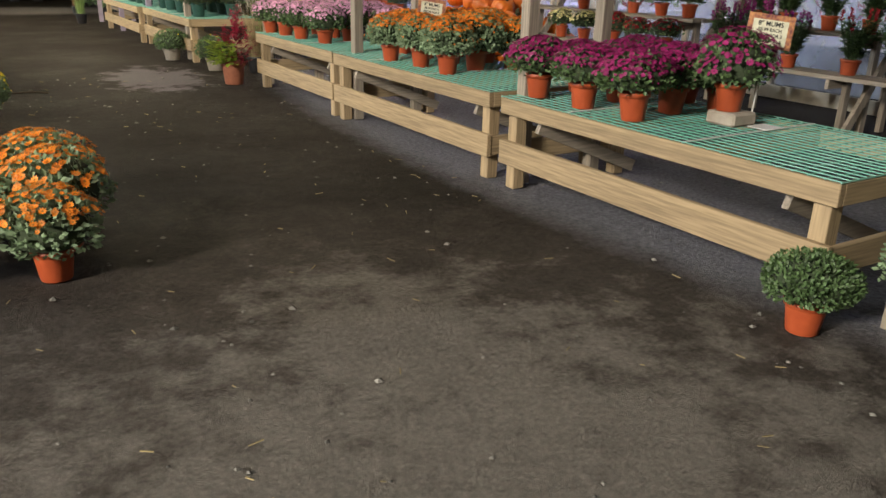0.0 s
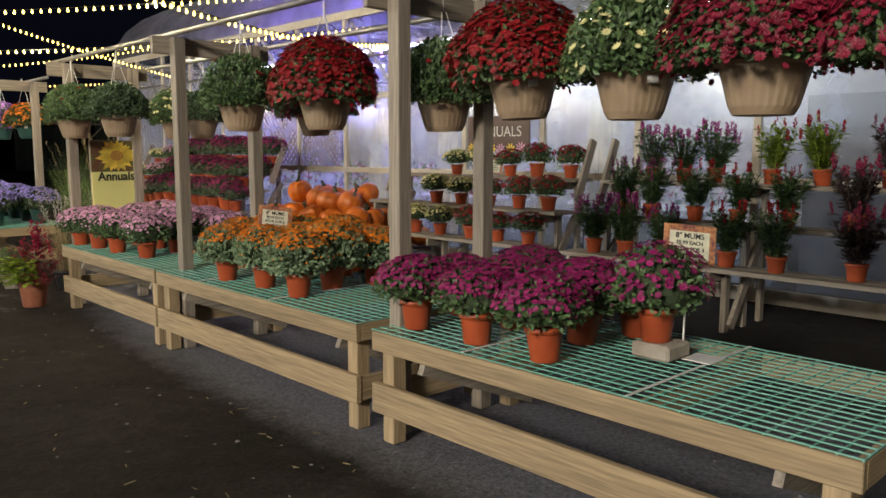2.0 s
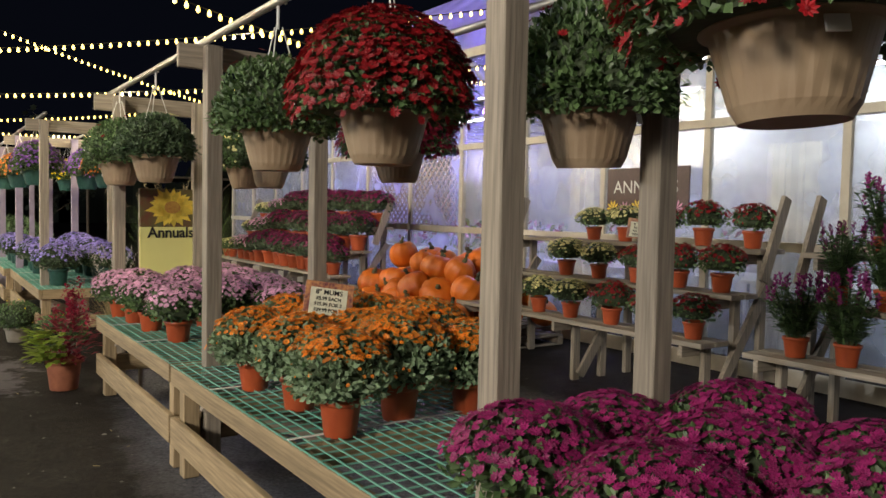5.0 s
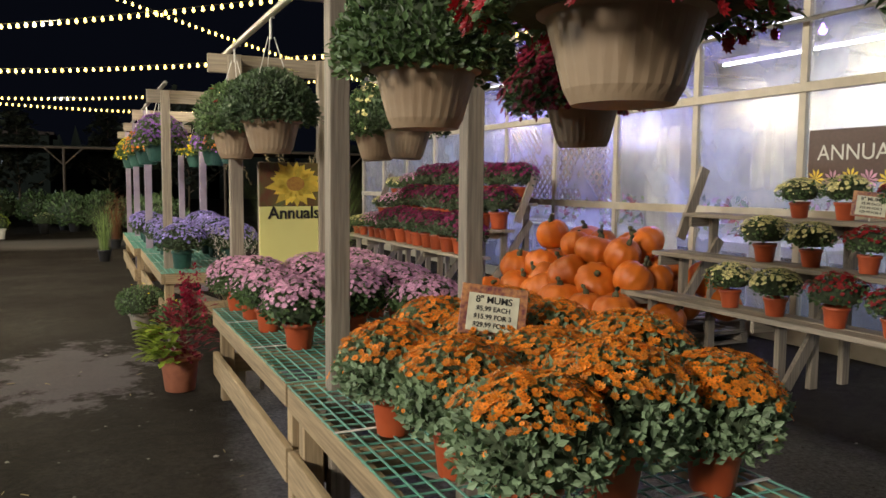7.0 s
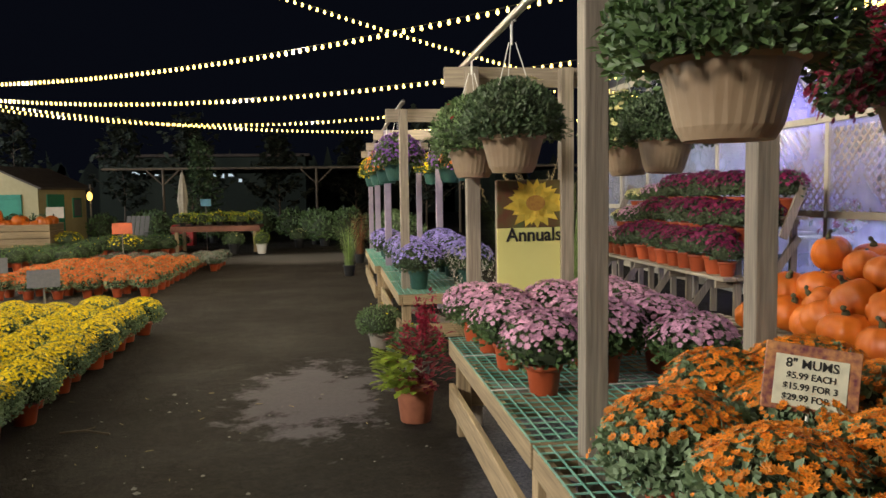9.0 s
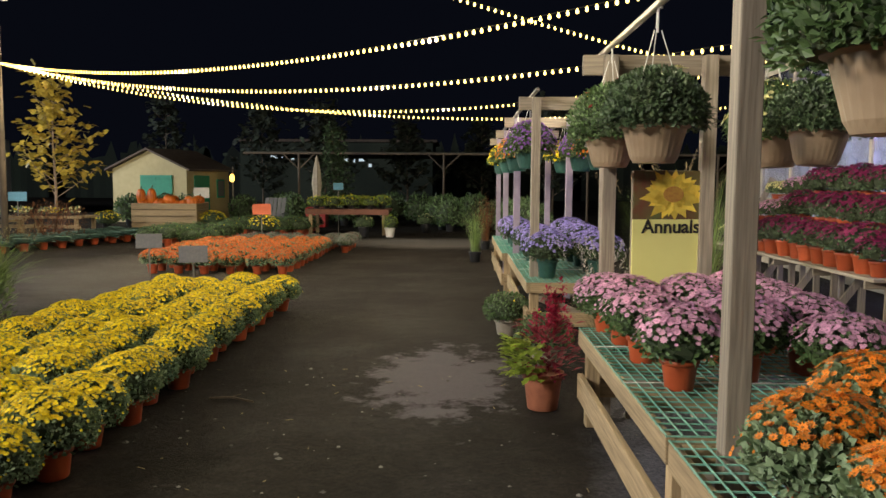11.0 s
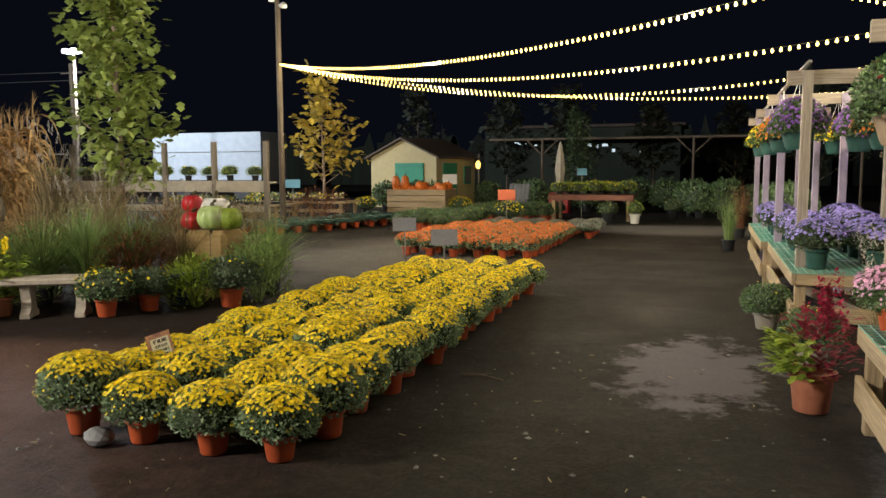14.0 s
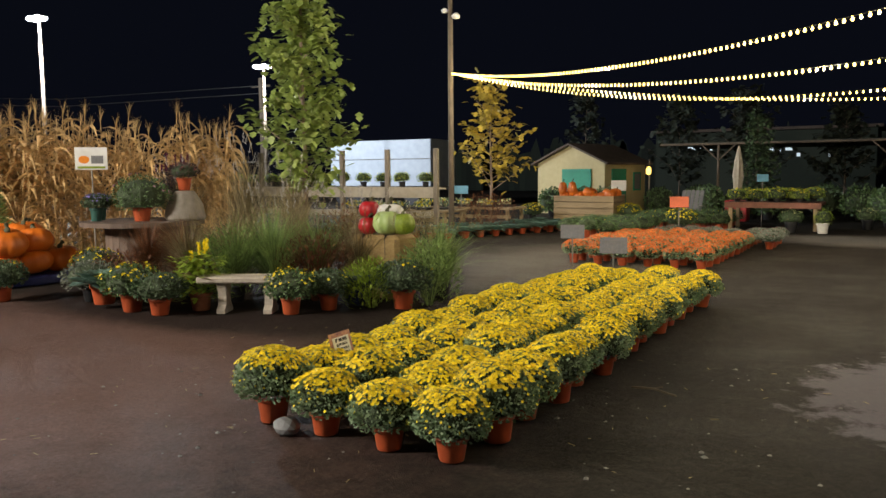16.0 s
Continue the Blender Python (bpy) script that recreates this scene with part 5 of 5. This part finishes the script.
# cable spool table
e = thing("cable_spool", "weathered wooden cable spool used as table", "cable spool", at=(-7.75, 10.1, 0))
Geo().lathe([(.9, .84), (.95, .845), (.95, .915), (.9, .92), (.02, .921)], 32).done("top_disc", DARKW, e)
for i in range(26):
    a = 2 * math.pi * i / 26
    q = Geo().box(-.068, -.02, .07, .068, .02, .838).done("stave", DARKW, e)
    q.matrix_local = pose(.56 * math.cos(a), .56 * math.sin(a), 0, 0, 0, math.degrees(a) + 90)
Geo().lathe([(.9, 0), (.95, .005), (.95, .065), (.02, .068)], 32).done("bottom_disc", GW[0], e)
plants([mum("potted_shrub", "green rose-like shrub with few pink blooms", "potted plant", "", PINK, LEAF, .38, .34, 14, .03, 80, 520, POT, .26, .18, 131)], [(-7.45, 9.85, .925)], 1.2, 0)
plants([mum("potted_mum", "violet-blue asters in dark pots", "potted aster", "", VIOLET, LEAFD, .22, .16, 90, .017, 70, 300, GREENPOT, .2, .2, 132)], [(-8.35, 9.75, .925), (-8.1, 9.5, .925)], 1.0, 0)
e = thing("stone_urn", "pale grey rounded stone urn", "urn", at=(-7.1, 10.4, .925))
Geo().lathe([(.30, 0), (.32, .05), (.28, .25), (.18, .42), (.15, .46), (.02, .47)], 24).done("body", PALEPOT, e, smooth=True)
plants([mum("potted_mum", "wine-red mum in a clay pot on the urn", "potted mum", "", DRED, LEAFP, .24, .18, 40, .017, 75, 300, POT, .24, .2, 133)], [(-7.1, 10.4, 1.395)], 1.0, 0)
plants([spike_plant(petal("deep_wine", (.12, .01, .05)), LEAFP, "tall dark wine celosia on the spool", 134, .6, 20, 18)], [(-7.75, 10.7, .925)], 1.3, 0)

# pumpkins on blue crates, with a conifer and maize behind
e = thing("blue_crate", "low dark blue plastic pallet", "crate", at=(-9.1, 8.75, 0))
Geo().box(-.8, -.8, 0, .8, .8, .14, c=.02).done("deck", BLUEC, e)
rng = random.Random(13)
for i in range(16):
    l = i // 9
    put(ps[i % 3], -9.1 + (i % 3 - 1) * .5 + rng.uniform(-.06, .06), 8.75 + (i % 9 // 3 - 1) * .5 + rng.uniform(-.06, .06), .14 + l * .32, 1.3, rng, tilt=25)
e = thing("conifer", "dense dark green cone-shaped conifer", "conifer", at=(-10.4, 9.0, 0))
g = Geo()
for i in range(1500):
    f = rng.random() ** .8
    a, r = rng.random() * 6.28, .55 * (1 - f) * rng.uniform(.8, 1.05)
    g.leaf((r * math.cos(a), r * math.sin(a), .1 + 2.0 * f), (math.cos(a), math.sin(a), .8), (0, 0, 1), .12, .04)
tagged(g.done("needles", GRASS, e), kind="stuff")
Geo().tube([(0, 0, 0), (0, 0, 1.9)], .05, 7, r1=.01).done("trunk", TRUNK, e)


def corn(seed):
    rng = random.Random(seed)
    e = thing("corn_stalk", "dry tan maize stalk with curling leaves", "corn stalk", "wall of dry maize")
    h = 2.55
    Geo().tube([(0, 0, 0), (.03, .02, h * .5), (.06, -.02, h)], .016, 6, r1=.006).done("stalk", CORN, e)
    g = Geo()
    for i in range(26):
        z = h * (.12 + .86 * i / 26)
        a = i * 2.6 + rng.uniform(-.6, .6)
        d, s = Vector((math.cos(a), math.sin(a), 0)), Vector((-math.sin(a), math.cos(a), 0))
        L, w = rng.uniform(.4, .75), rng.uniform(.04, .075)
        k = len(g.v)
        up = rng.uniform(.25, .6)
        for j in range(6):
            f = j / 5
            c = Vector((.03, 0, z)) + d * L * (f - .25 * f * f) + Vector((0, 0, L * (up * 1.6 * f - 1.25 * f * f)))
            tw = s * math.cos(f * 1.5) + Vector((0, 0, 1)) * math.sin(f * 1.5)
            ww = w * (1 - .85 * f ** 2)
            g.v += [c - tw * ww / 2, c + tw * ww / 2]
        for j in range(5):
            g.f.append((k + 2 * j, k + 2 * j + 1, k + 2 * j + 3, k + 2 * j + 2))
            g.m.append(0)
    for i in range(12):
        a = rng.random() * 6.28
        g.blade((.06, -.02, h - .05), (math.cos(a), math.sin(a)), rng.uniform(.25, .42), .012, rng.uniform(.03, .2))
    tagged(g.done("leaves", CORN, e), kind="stuff")
    return e


rng = random.Random(14)
A, B = Vector((-13.6, 7.2)), Vector((-8.75, 12.9))
pl = []
for i in range(230):
    f = rng.random()
    p = A.lerp(B, f) + Vector((-.74, .67)) * rng.uniform(0, 1.3)
    pl.append((p.x, p.y, 0))
cs = [corn(1), corn(2), corn(3)]
for i, p in enumerate(pl):
    s = rng.uniform(.88, 1.12) * (1.02 - .1 * (p[0] + 13.6) / 5)
    if i < 3:
        cs[i].matrix_world = pose(*p)
    else:
        put(cs[i % 3], *p, s, rng, tilt=6)
e = thing("corn_maze_sign", "white printed sign with an orange pumpkin", "sign", at=(-9.75, 10.6, 0))
e.matrix_world = pose(-9.75, 10.6, 0, 0, 0, 48)
Geo().box(-.27, 0, 1.75, .27, .015, 2.15, c=.01).done("board", WHITE, e)
g = Geo().add([(-.12 + .09 * math.cos(i * .4), -.003, 1.93 + .07 * math.sin(i * .4)) for i in range(16)], [tuple(range(16))])
g.done("pumpkin_print", ORANGE, e)
Geo().box(-.23, -.004, 1.77, .23, -.001, 1.81, c=.0005).done("green_bar", LEAFL, e)
Geo().box(.0, -.004, 1.86, .2, -.001, 2.0, c=.0005).done("text_bars", GREYP, e)
Geo().tube([(0, .02, 0), (0, .02, 1.8)], .015, 6).done("stake", GW[2], e)

# ---- grey boards on stakes among the blocks ----
for x, y, z, m, l, w, h in ((-.83, 12.9, .56, GREYP, "blank grey board on a thin stake", .4, .24), (-1.75, 13.6, .69, GREYP, "blank grey board on a stake behind", .38, .22), (-2.0, 21.3, .9, ORSIGN, "orange price board on a wire stand", .45, .27), (-5.6, 27.5, 1.2, WHITE, "small white board on a post", .5, .35), (-.9, 26.6, 1.45, BLUSIGN, "small blue board on the red table", .32, .22), (-8.9, 22.5, 1.15, BLUSIGN, "small blue board among the flats", .45, .25)):
    e = thing("stake_sign", l, "sign", "boards on stakes", (x, y, 0))
    e.matrix_world = pose(x, y, 0, 0, 0, 18)
    q = Geo().box(-w / 2, 0, -h / 2, w / 2, .01, h / 2, c=.003).done("board", m, e)
    q.matrix_local = pose(0, 0, z, -8)
    Geo().box(-.012, .012, 0, .012, .03, z + .05).done("stake", STEEL, e)


# ---- trees ----
def tree(name, label, at, h, m, seed, nl=2600, crown0=.3, R=1.0, bark=None, ls=.13):
    rng = random.Random(seed)
    e = thing(name, label, "tree", at=at)
    g = Geo().tube([(0, 0, 0), (.03, .02, h * .3), (-.02, .03, h * .6), (.02, 0, h)], .05, 9, r1=.012)
    tips = []
    for i in range(26):
        f = crown0 + (1 - crown0) * i / 26
        a = i * 2.4 + rng.uniform(-.4, .4)
        L = R * (1.0 - .72 * (f - crown0) / (1 - crown0)) * rng.uniform(.55, 1.15)
        b = Vector((0, 0, h * f))
        t = b + Vector((math.cos(a) * L, math.sin(a) * L, L * .75))
        g.tube([b, b.lerp(t, .5) + Vector((0, 0, -.05)), t], .016, 5, r1=.005)
        tips.append((b, t))
    g.done("trunk", bark or TRUNK, e, smooth=True)
    c = Geo()
    for i in range(nl):
        b, t = rng.choice(tips)
        p = b.lerp(t, rng.uniform(.3, 1.08)) + Vector((rng.gauss(0, .12), rng.gauss(0, .12), rng.gauss(0, .12)))
        c.leaf(p, (rng.gauss(0, 1), rng.gauss(0, 1), rng.gauss(-.5, .6)), (0, 0, 1), ls * rng.uniform(.7, 1.2), ls * .95, lobed=True)
    tagged(c.done("crown", m, e), kind="stuff")
    return e


tree("maple_tree", "young maple with pale green lobed leaves", (-5.9, 11.9, 0), 5.8, MAPLE, 141, 2600, .22, .95, BARKP, .16)
tree("maple_tree", "young maple with yellowing leaves", (-8.3, 23.3, 0), 4.3, MAPLEY, 142, 620, .25, 1.4, BARKP, .21)
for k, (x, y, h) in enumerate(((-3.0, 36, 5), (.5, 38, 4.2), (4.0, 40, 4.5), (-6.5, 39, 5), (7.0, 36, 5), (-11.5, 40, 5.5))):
    tree("dark_tree", "leafless-looking tree in the distance, coloured night-dark", (x, y, 0), h, FARDARK, 150 + k, 700, .2, 1.6, TRUNK, .3)
tree("conifer_tree", "slim dark green conifer beyond the table", (-1.8, 31.0, 0), 3.6, LEAFD, 160, 1500, .1, .8, TRUNK, .14)
sh = [mum("garden_shrub", "dim green shrub in a black nursery pot", "shrub", "shrubs in the far yard", YELLOW, LEAF, .55, .7, 0, .02, 60, 420, BLACKPOT, .4, .3, 161, llen=.12)]
rng = random.Random(15)
plants(sh, [(-9 + 1.15 * i + rng.uniform(-.3, .3), 30.5 + rng.uniform(-1.5, 3.0), 0) for i in range(10)] + [(2.6 + 0.9 * (i % 3), 27 + 1.2 * (i // 3), 0) for i in range(9)] + [(4.6, 20 + i * 1.3, 0) for i in range(6)], 1.0, .2)

# ---- far yard ----
e = thing("long_table", "red-brown plank table of potted plants", "table", at=(-1.65, 25.0, 0))
Geo().box(0, 0, .70, 2.5, 1.3, .78).done("tabletop", DTAB, e)
Geo().box(0, -.03, .62, 2.5, -.002, .78).done("apron", DTAB, e)
for x in (.1, 2.3):
    for y in (.05, 1.15):
        Geo().box(x, y, 0, x + .1, y + .1, .698).done("leg", W[2], e)
plants([mum("potted_plant", "yellow-green plant on the red-brown table", "potted plant", "plants on the long table", YELLOW, LEAFL, .28, .22, 30, .025, 70, 260, BLACKPOT, .2, .1, 171)], [(-1.4 + .28 * i, 25.3 + .5 * (i % 2), .78) for i in range(8)], 1.0, .04)
plants([mum("potted_mum", "yellow and green mum in a grey pot", "potted mum", "", CREAM, LEAF, .3, .25, 40, .02, 70, 280, BLACKPOT, .34, .3, 172), mum("potted_plant", "lime leafy plant in a white pot", "potted plant", "", CREAM, LEAFL, .24, .3, 0, .02, 70, 220, WHITE, .32, .28, 173)], [(.2, 24.3, 0), (.95, 24.4, 0), (1.9, 26.5, 0)], 1.0, 0)
e = thing("patio_umbrella", "closed beige patio umbrella on a red base", "umbrella", at=(-2.03, 29.0, 0))
Geo().tube([(0, 0, 0), (0, 0, 2.45)], .025, 8).done("pole", WHITE, e)
Geo().lathe([(.10, .75), (.15, .8), (.13, 1.2), (.17, 1.5), (.12, 2.0), (.05, 2.4), (.01, 2.5)], 14, flute=.1, fn=(.8, 2.1)).done("canopy", CANVAS, e)
Geo().box(-.35, -.3, 0, .35, .3, .7, c=.03).done("base_box", REDP, e)
e = thing("adirondack_chair", "grey slatted garden armchair", "chair", at=(-3.1, 27.0, 0))
for i in range(5):
    Geo().beam((-.28 + i * .14, 0, .35), (-.28 + i * .14, .45, 1.05), .12, .02).done("back_slat", GREYP, e)
for i in range(4):
    Geo().box(-.33, -.5 + i * .13, .36, .33, -.5 + i * .13 + .11, .38).done("seat_slat", GREYP, e)
for x in (-.4, .32):
    Geo().box(x, -.55, .56, x + .1, .15, .58).done("armrest", GREYP, e)
    Geo().box(x + .02, -.5, 0, x + .08, -.42, .558).done("front_leg", GREYP, e)
    Geo().beam((x + .05, -.45, .33), (x + .05, .5, .02), .03, .1).done("rear_leg", GREYP, e)

e = thing("timber_crate", "large slatted timber crate heaped with pumpkins", "crate", at=(-7.5, 26.4, 0))
for i in range(4):
    Geo().box(0, 0, .05 + i * .21, 2.1, .03, .05 + i * .21 + .19).done("front_slat", W[0], e)
    Geo().box(2.07, .032, .05 + i * .21, 2.1, 1.2, .05 + i * .21 + .19).done("side_slat", W[1], e)
    Geo().box(0, .032, .05 + i * .21, .03, 1.2, .05 + i * .21 + .19).done("side_slat", W[1], e)
Geo().box(.03, .04, .6, 2.06, 1.18, .65).done("deck", W[0], e)
Geo().box(0, 1.202, 0, 2.1, 1.23, .9).done("back_board", W[0], e)
for p in ((.03, .04), (2.0, .04), (.03, 1.1), (2.0, 1.1)):
    Geo().box(p[0], p[1], 0, p[0] + .06, p[1] + .06, .598).done("corner_leg", W[2], e)
rng = random.Random(16)
for i in range(14):
    put(ps[i % 3], -7.2 + (i % 7) * .27, 26.7 + (i // 7) * .4, .65 + rng.uniform(0, .2), .95, rng, tilt=20)
gd = pumpkin(.14, .5, 199, PUMP, "tall narrow orange gourd in the crate")
gd.matrix_world = pose(-7.25, 26.6, .85)
put(gd, -6.9, 26.6, .85, 1.0, rng)
plants([mum("potted_mum", "yellow mum beside the timber crate", "potted mum", "", YELLOW, LEAF, .4, .3, 140, .03, 80, 320, BLACKPOT, .3, .25, 174)], [(-8.1, 26.0, 0), (-5.0, 26.8, 0), (-2.3, 22.6, 0)], 1.0, 0)

# garden shed
S = thing("garden_shed", "cream shed with green doors and brown shingle roof", "shed")
S.matrix_world = pose(-8.75, 31.0, 0, 0, 0, -14) @ Matrix.Scale(0.92, 4)
# gable towards the yard: local x from -1.75 to 1.75
g = Geo().add([(-1.75, 0, 0), (1.75, 0, 0), (1.75, 0, 2.2), (0, 0, 2.95), (-1.75, 0, 2.2), (-1.75, .1, 0), (1.75, .1, 0), (1.75, .1, 2.2), (0, .1, 2.95), (-1.75, .1, 2.2)], [(0, 1, 2, 3, 4), (9, 8, 7, 6, 5), (0, 5, 6, 1), (1, 6, 7, 2), (2, 7, 8, 3), (3, 8, 9, 4), (4, 9, 5, 0)])
g.done("gable_wall", SHEDW, S)
Geo().box(1.66, .102, 0, 1.75, 3.2, 2.2).done("side_wall", SHEDW, S)
Geo().box(-1.75, .102, 0, -1.66, 3.2, 2.2).done("side_wall", SHEDW, S)
Geo().box(-1.65, 3.1, 0, 1.65, 3.2, 2.2).done("rear_wall", SHEDW, S)
for s in (-1, 1):
    g = Geo()
    x1, z1 = s * 2.0, 2.12
    g.add([(0, -.2, 2.98), (x1, -.2, z1), (x1, 3.4, z1), (0, 3.4, 2.98), (0, -.2, 3.06), (x1, -.2, z1 + .08), (x1, 3.4, z1 + .08), (0, 3.4, 3.06)], [(0, 1, 2, 3), (7, 6, 5, 4), (0, 4, 5, 1), (1, 5, 6, 2), (2, 6, 7, 3), (3, 7, 4, 0)])
    g.done("roof_slope", ROOFM, S)
d = Geo().box(-.40, -.05, .1, 1.10, -.003, 1.95).done("green_double_door", DOORG, S, "green boarded double door")
for x in (-.36, .38):
    Geo().box(x, -.07, .15, x + .70, -.052, .25).done("door_rail", DOORG, d)
    Geo().box(x, -.07, 1.78, x + .70, -.052, 1.88).done("door_rail", DOORG, d)
Geo().box(1.752, .5, .05, 1.80, 1.6, 1.95).done("side_door", DOORG, S, "green side door")
w = Geo().box(1.752, 2.2, 1.0, 1.79, 2.8, 1.8).done("window_frame", DOORG, S)
Geo().box(1.792, 2.27, 1.07, 1.797, 2.73, 1.73).done("pane", GREYP, w)
e = thing("wall_lamp", "small amber lamp beside the shed", "lamp", at=(-5.9, 32.0, 1.55))
Geo().lathe([(.02, 0), (.09, .05), (.10, .2), (.05, .3), (.02, .32)], 12).done("globe", ORLAMP, e, smooth=True)
Geo().tube([(0, 0, .32), (0, .0, .6)], .015, 6).done("hook", CABLE, e)
Geo().tube([(0, .1, -1.55), (0, .1, .6)], .03, 6).done("post", GW[2], e)

# plank table with flats before the fence
for x, y, l in ((-11.6, 20.2, 3.6), (-10.6, 22.5, 3.4)):
    e = thing("display_table", "low plank table of flowering flats", "table", "flats tables", (x, y, 0))
    Geo().box(0, 0, .56, l, 1.1, .62).done("tabletop", W[0], e)
    Geo().box(0, -.03, .3, l, -.002, .4).done("lower_rail", W[0], e)
    for p in (.1, l / 2, l - .2):
        for q in (.03, 1.0):
            Geo().box(p, q, 0, p + .09, q + .09, .558).done("leg", W[2], e)
    for k in range(8):
        e2 = thing("flower_flat", "tray of small mixed bedding plants", "flower tray", "bedding flats", (x + .22 + k * (l - .4) / 8, y + .3 + .4 * (k % 2), .62))
        Geo().box(-.18, -.2, 0, .18, .2, .06).done("tray", BLACKPOT, e2)
        g = Geo()
        for i in range(60):
            g.leaf((rng.uniform(-.18, .18), rng.uniform(-.2, .2), rng.uniform(.06, .2)), (rng.gauss(0, 1), rng.gauss(0, 1), 1), (0, 1, 0), .09, .05, rng.randrange(4))
        tagged(g.done("bedding_foliage", [LEAF, LEAFB, CREAM, RUST if k % 2 else YELLOW], e2), kind="stuff")

# rail fence with posts
e = thing("rail_fence", "cream board fence with tall grey posts and cable", "fence", at=(-8.1, 19.7, 0))
for i in range(7):
    x = -i * 1.6
    Geo().box(x - .06, 0, 0, x + .06, .12, 2.32).done("post", GW[2], e)
    if i < 6:
        Geo().box(x - 1.54, .02, .98, x - .06, .06, 1.28).done("board", CREAMW, e)
        Geo().box(x - 1.54, .02, .45, x - .06, .06, .62).done("board", CREAMW, e)
Geo().tube([(.1, .06, 2.05), (-9.8, .06, 2.05)], .012, 6).done("cable", STEEL, e)
Geo().box(-9.7, .125, 1.22, .06, .45, 1.26).done("shelf", CREAMW, e)
plants([mum("potted_plant", "bright lime foliage plant on the fence shelf", "potted plant", "plants along the fence", YELLOW, LEAFL, .24, .2, 10, .02, 70, 220, BLACKPOT, .2, .16, 175)], [(-8.6 - .72 * i, 20.0, 1.262) for i in range(12)], 1.0, .04)

e = thing("truck_trailer", "white box trailer parked beyond the fence", "trailer", at=(-25.0, 36.0, 0))
Geo().box(0, 0, 1.0, 6.6, 2.5, 3.45, c=.03).done("box_body", TRAILER, e)
for x in (.8, 1.9, 5.4):
    g = Geo().tube([(x, -.02, .48), (x, .28, .48)], .48, 18)
    g.done("wheel", BLACKPOT, e)
    Geo().box(x - .05, .3, .45, x + .05, .5, .998).done("axle_mount", STEEL, e)
Geo().box(.2, .5, .8, 6.4, 2.0, .998).done("chassis", STEEL, e)

# car-park flood lamps
for x, y, z in ((-29.3, 22, 8.3), (-24.1, 30, 6.8), (-11.4, -3.6, 6.9)):
    e = thing("flood_lamp", "tall pale pole with white flood lamps", "street lamp", "car park flood lamps", (x, y, 0))
    Geo().tube([(0, 0, 0), (0, 0, z)], .09, 10, r1=.06).done("pole", TRUNK, e, smooth=True)
    for s in (-.35, .12):
        g = Geo().box(s, -.35, z - .03, s + .34, .12, z + .12, c=.03)
        h = g.done("lamp_head", WHITE, e)
        Geo().box(s + .03, -.33, z - .05, s + .31, .05, z - .032, c=.004).done("lens", FLOOD, h)
    for s in (-.35, .12):
        Geo().box(s + .02, -.37, z - .02, s + .32, -.352, z + .10, c=.004).done("front_lens", FLOOD, e)
e = thing("utility_pole", "thin dark utility pole with wires", "pole", at=(-34, 40, 0))
Geo().tube([(0, 0, 0), (0, 0, 8.0)], .14, 8).done("shaft", TRUNK, e)
Geo().box(-.8, -.06, 7.4, .8, .06, 7.52).done("crossarm", TRUNK, e)
for z in (7.5, 7.0):
    Geo().tube([(0, 0, z), (-14, -5, z - .5), (-30, -10, z + .2)], .025, 5).done("wire", CABLE, e)

# low building beyond the yard, night dark put into its wall colour, a few lit windows
NIGHTW = mat("lit_window_glass", (0.5, 0.55, 0.6), 0.4, emit=(0.75, 0.9, 1.0), estr=0.55)
e = thing("far_building", "low building coloured night-dark, with pale lit windows", "building", at=(-13.0, 58.0, 0))
Geo().box(0, 0, 0, 14, 6, 4.4, c=.05).done("wall", FARDARK, e)
Geo().box(-.3, -.3, 4.4, 14.3, 6.3, 4.6, c=.03).done("roof", ROOFM, e)
for x, z, w, h in ((2.0, 3.15, 1.2, .5), (3.5, 3.1, .5, .4), (7.6, 2.9, .8, .6), (8.6, 3.0, .5, .5), (9.3, 2.6, .3, .3), (11.2, 2.5, .4, .3)):
    q = Geo().box(x, -.06, z, x + w, -.004, z + h, c=.01).done("window", GREYP, e)
    Geo().box(x + .04, -.075, z + .04, x + w - .04, -.063, z + h - .04, c=.003).done("pane", NIGHTW, q)

# shade-house frame at the end of the yard
e = thing("shade_house", "dark steel shade-house frame across the yard's end", "shade house", at=(-6.0, 34.0, 0))
Geo().tube([(0, 0, 2.75), (20, 0, 2.75)], .05, 8).done("front_beam", TRUNK, e)
for x in (2.3, 8.3, 14.2, 19.5):
    Geo().tube([(x, 0, 0), (x, 0, 2.75)], .05, 8).done("post", TRUNK, e)
    for s in (-1, 1):
        Geo().tube([(x, 0, 2.1), (x + s * .65, 0, 2.72)], .03, 6).done("brace", TRUNK, e)
Geo().box(0, .2, 2.8, 20, 9, 2.83).done("shade_cloth", FARDARK, e)
# tree line silhouette, its near-black colour standing in for unlit foliage
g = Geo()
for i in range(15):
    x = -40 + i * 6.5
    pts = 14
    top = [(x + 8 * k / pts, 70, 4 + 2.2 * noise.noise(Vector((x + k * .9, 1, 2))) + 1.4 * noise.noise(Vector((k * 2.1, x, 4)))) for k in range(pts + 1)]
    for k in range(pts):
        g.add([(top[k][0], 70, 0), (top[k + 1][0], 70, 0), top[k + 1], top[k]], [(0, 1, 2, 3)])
structure(g.done("backdrop", FARDARK), "far tree line coloured near black for the night")
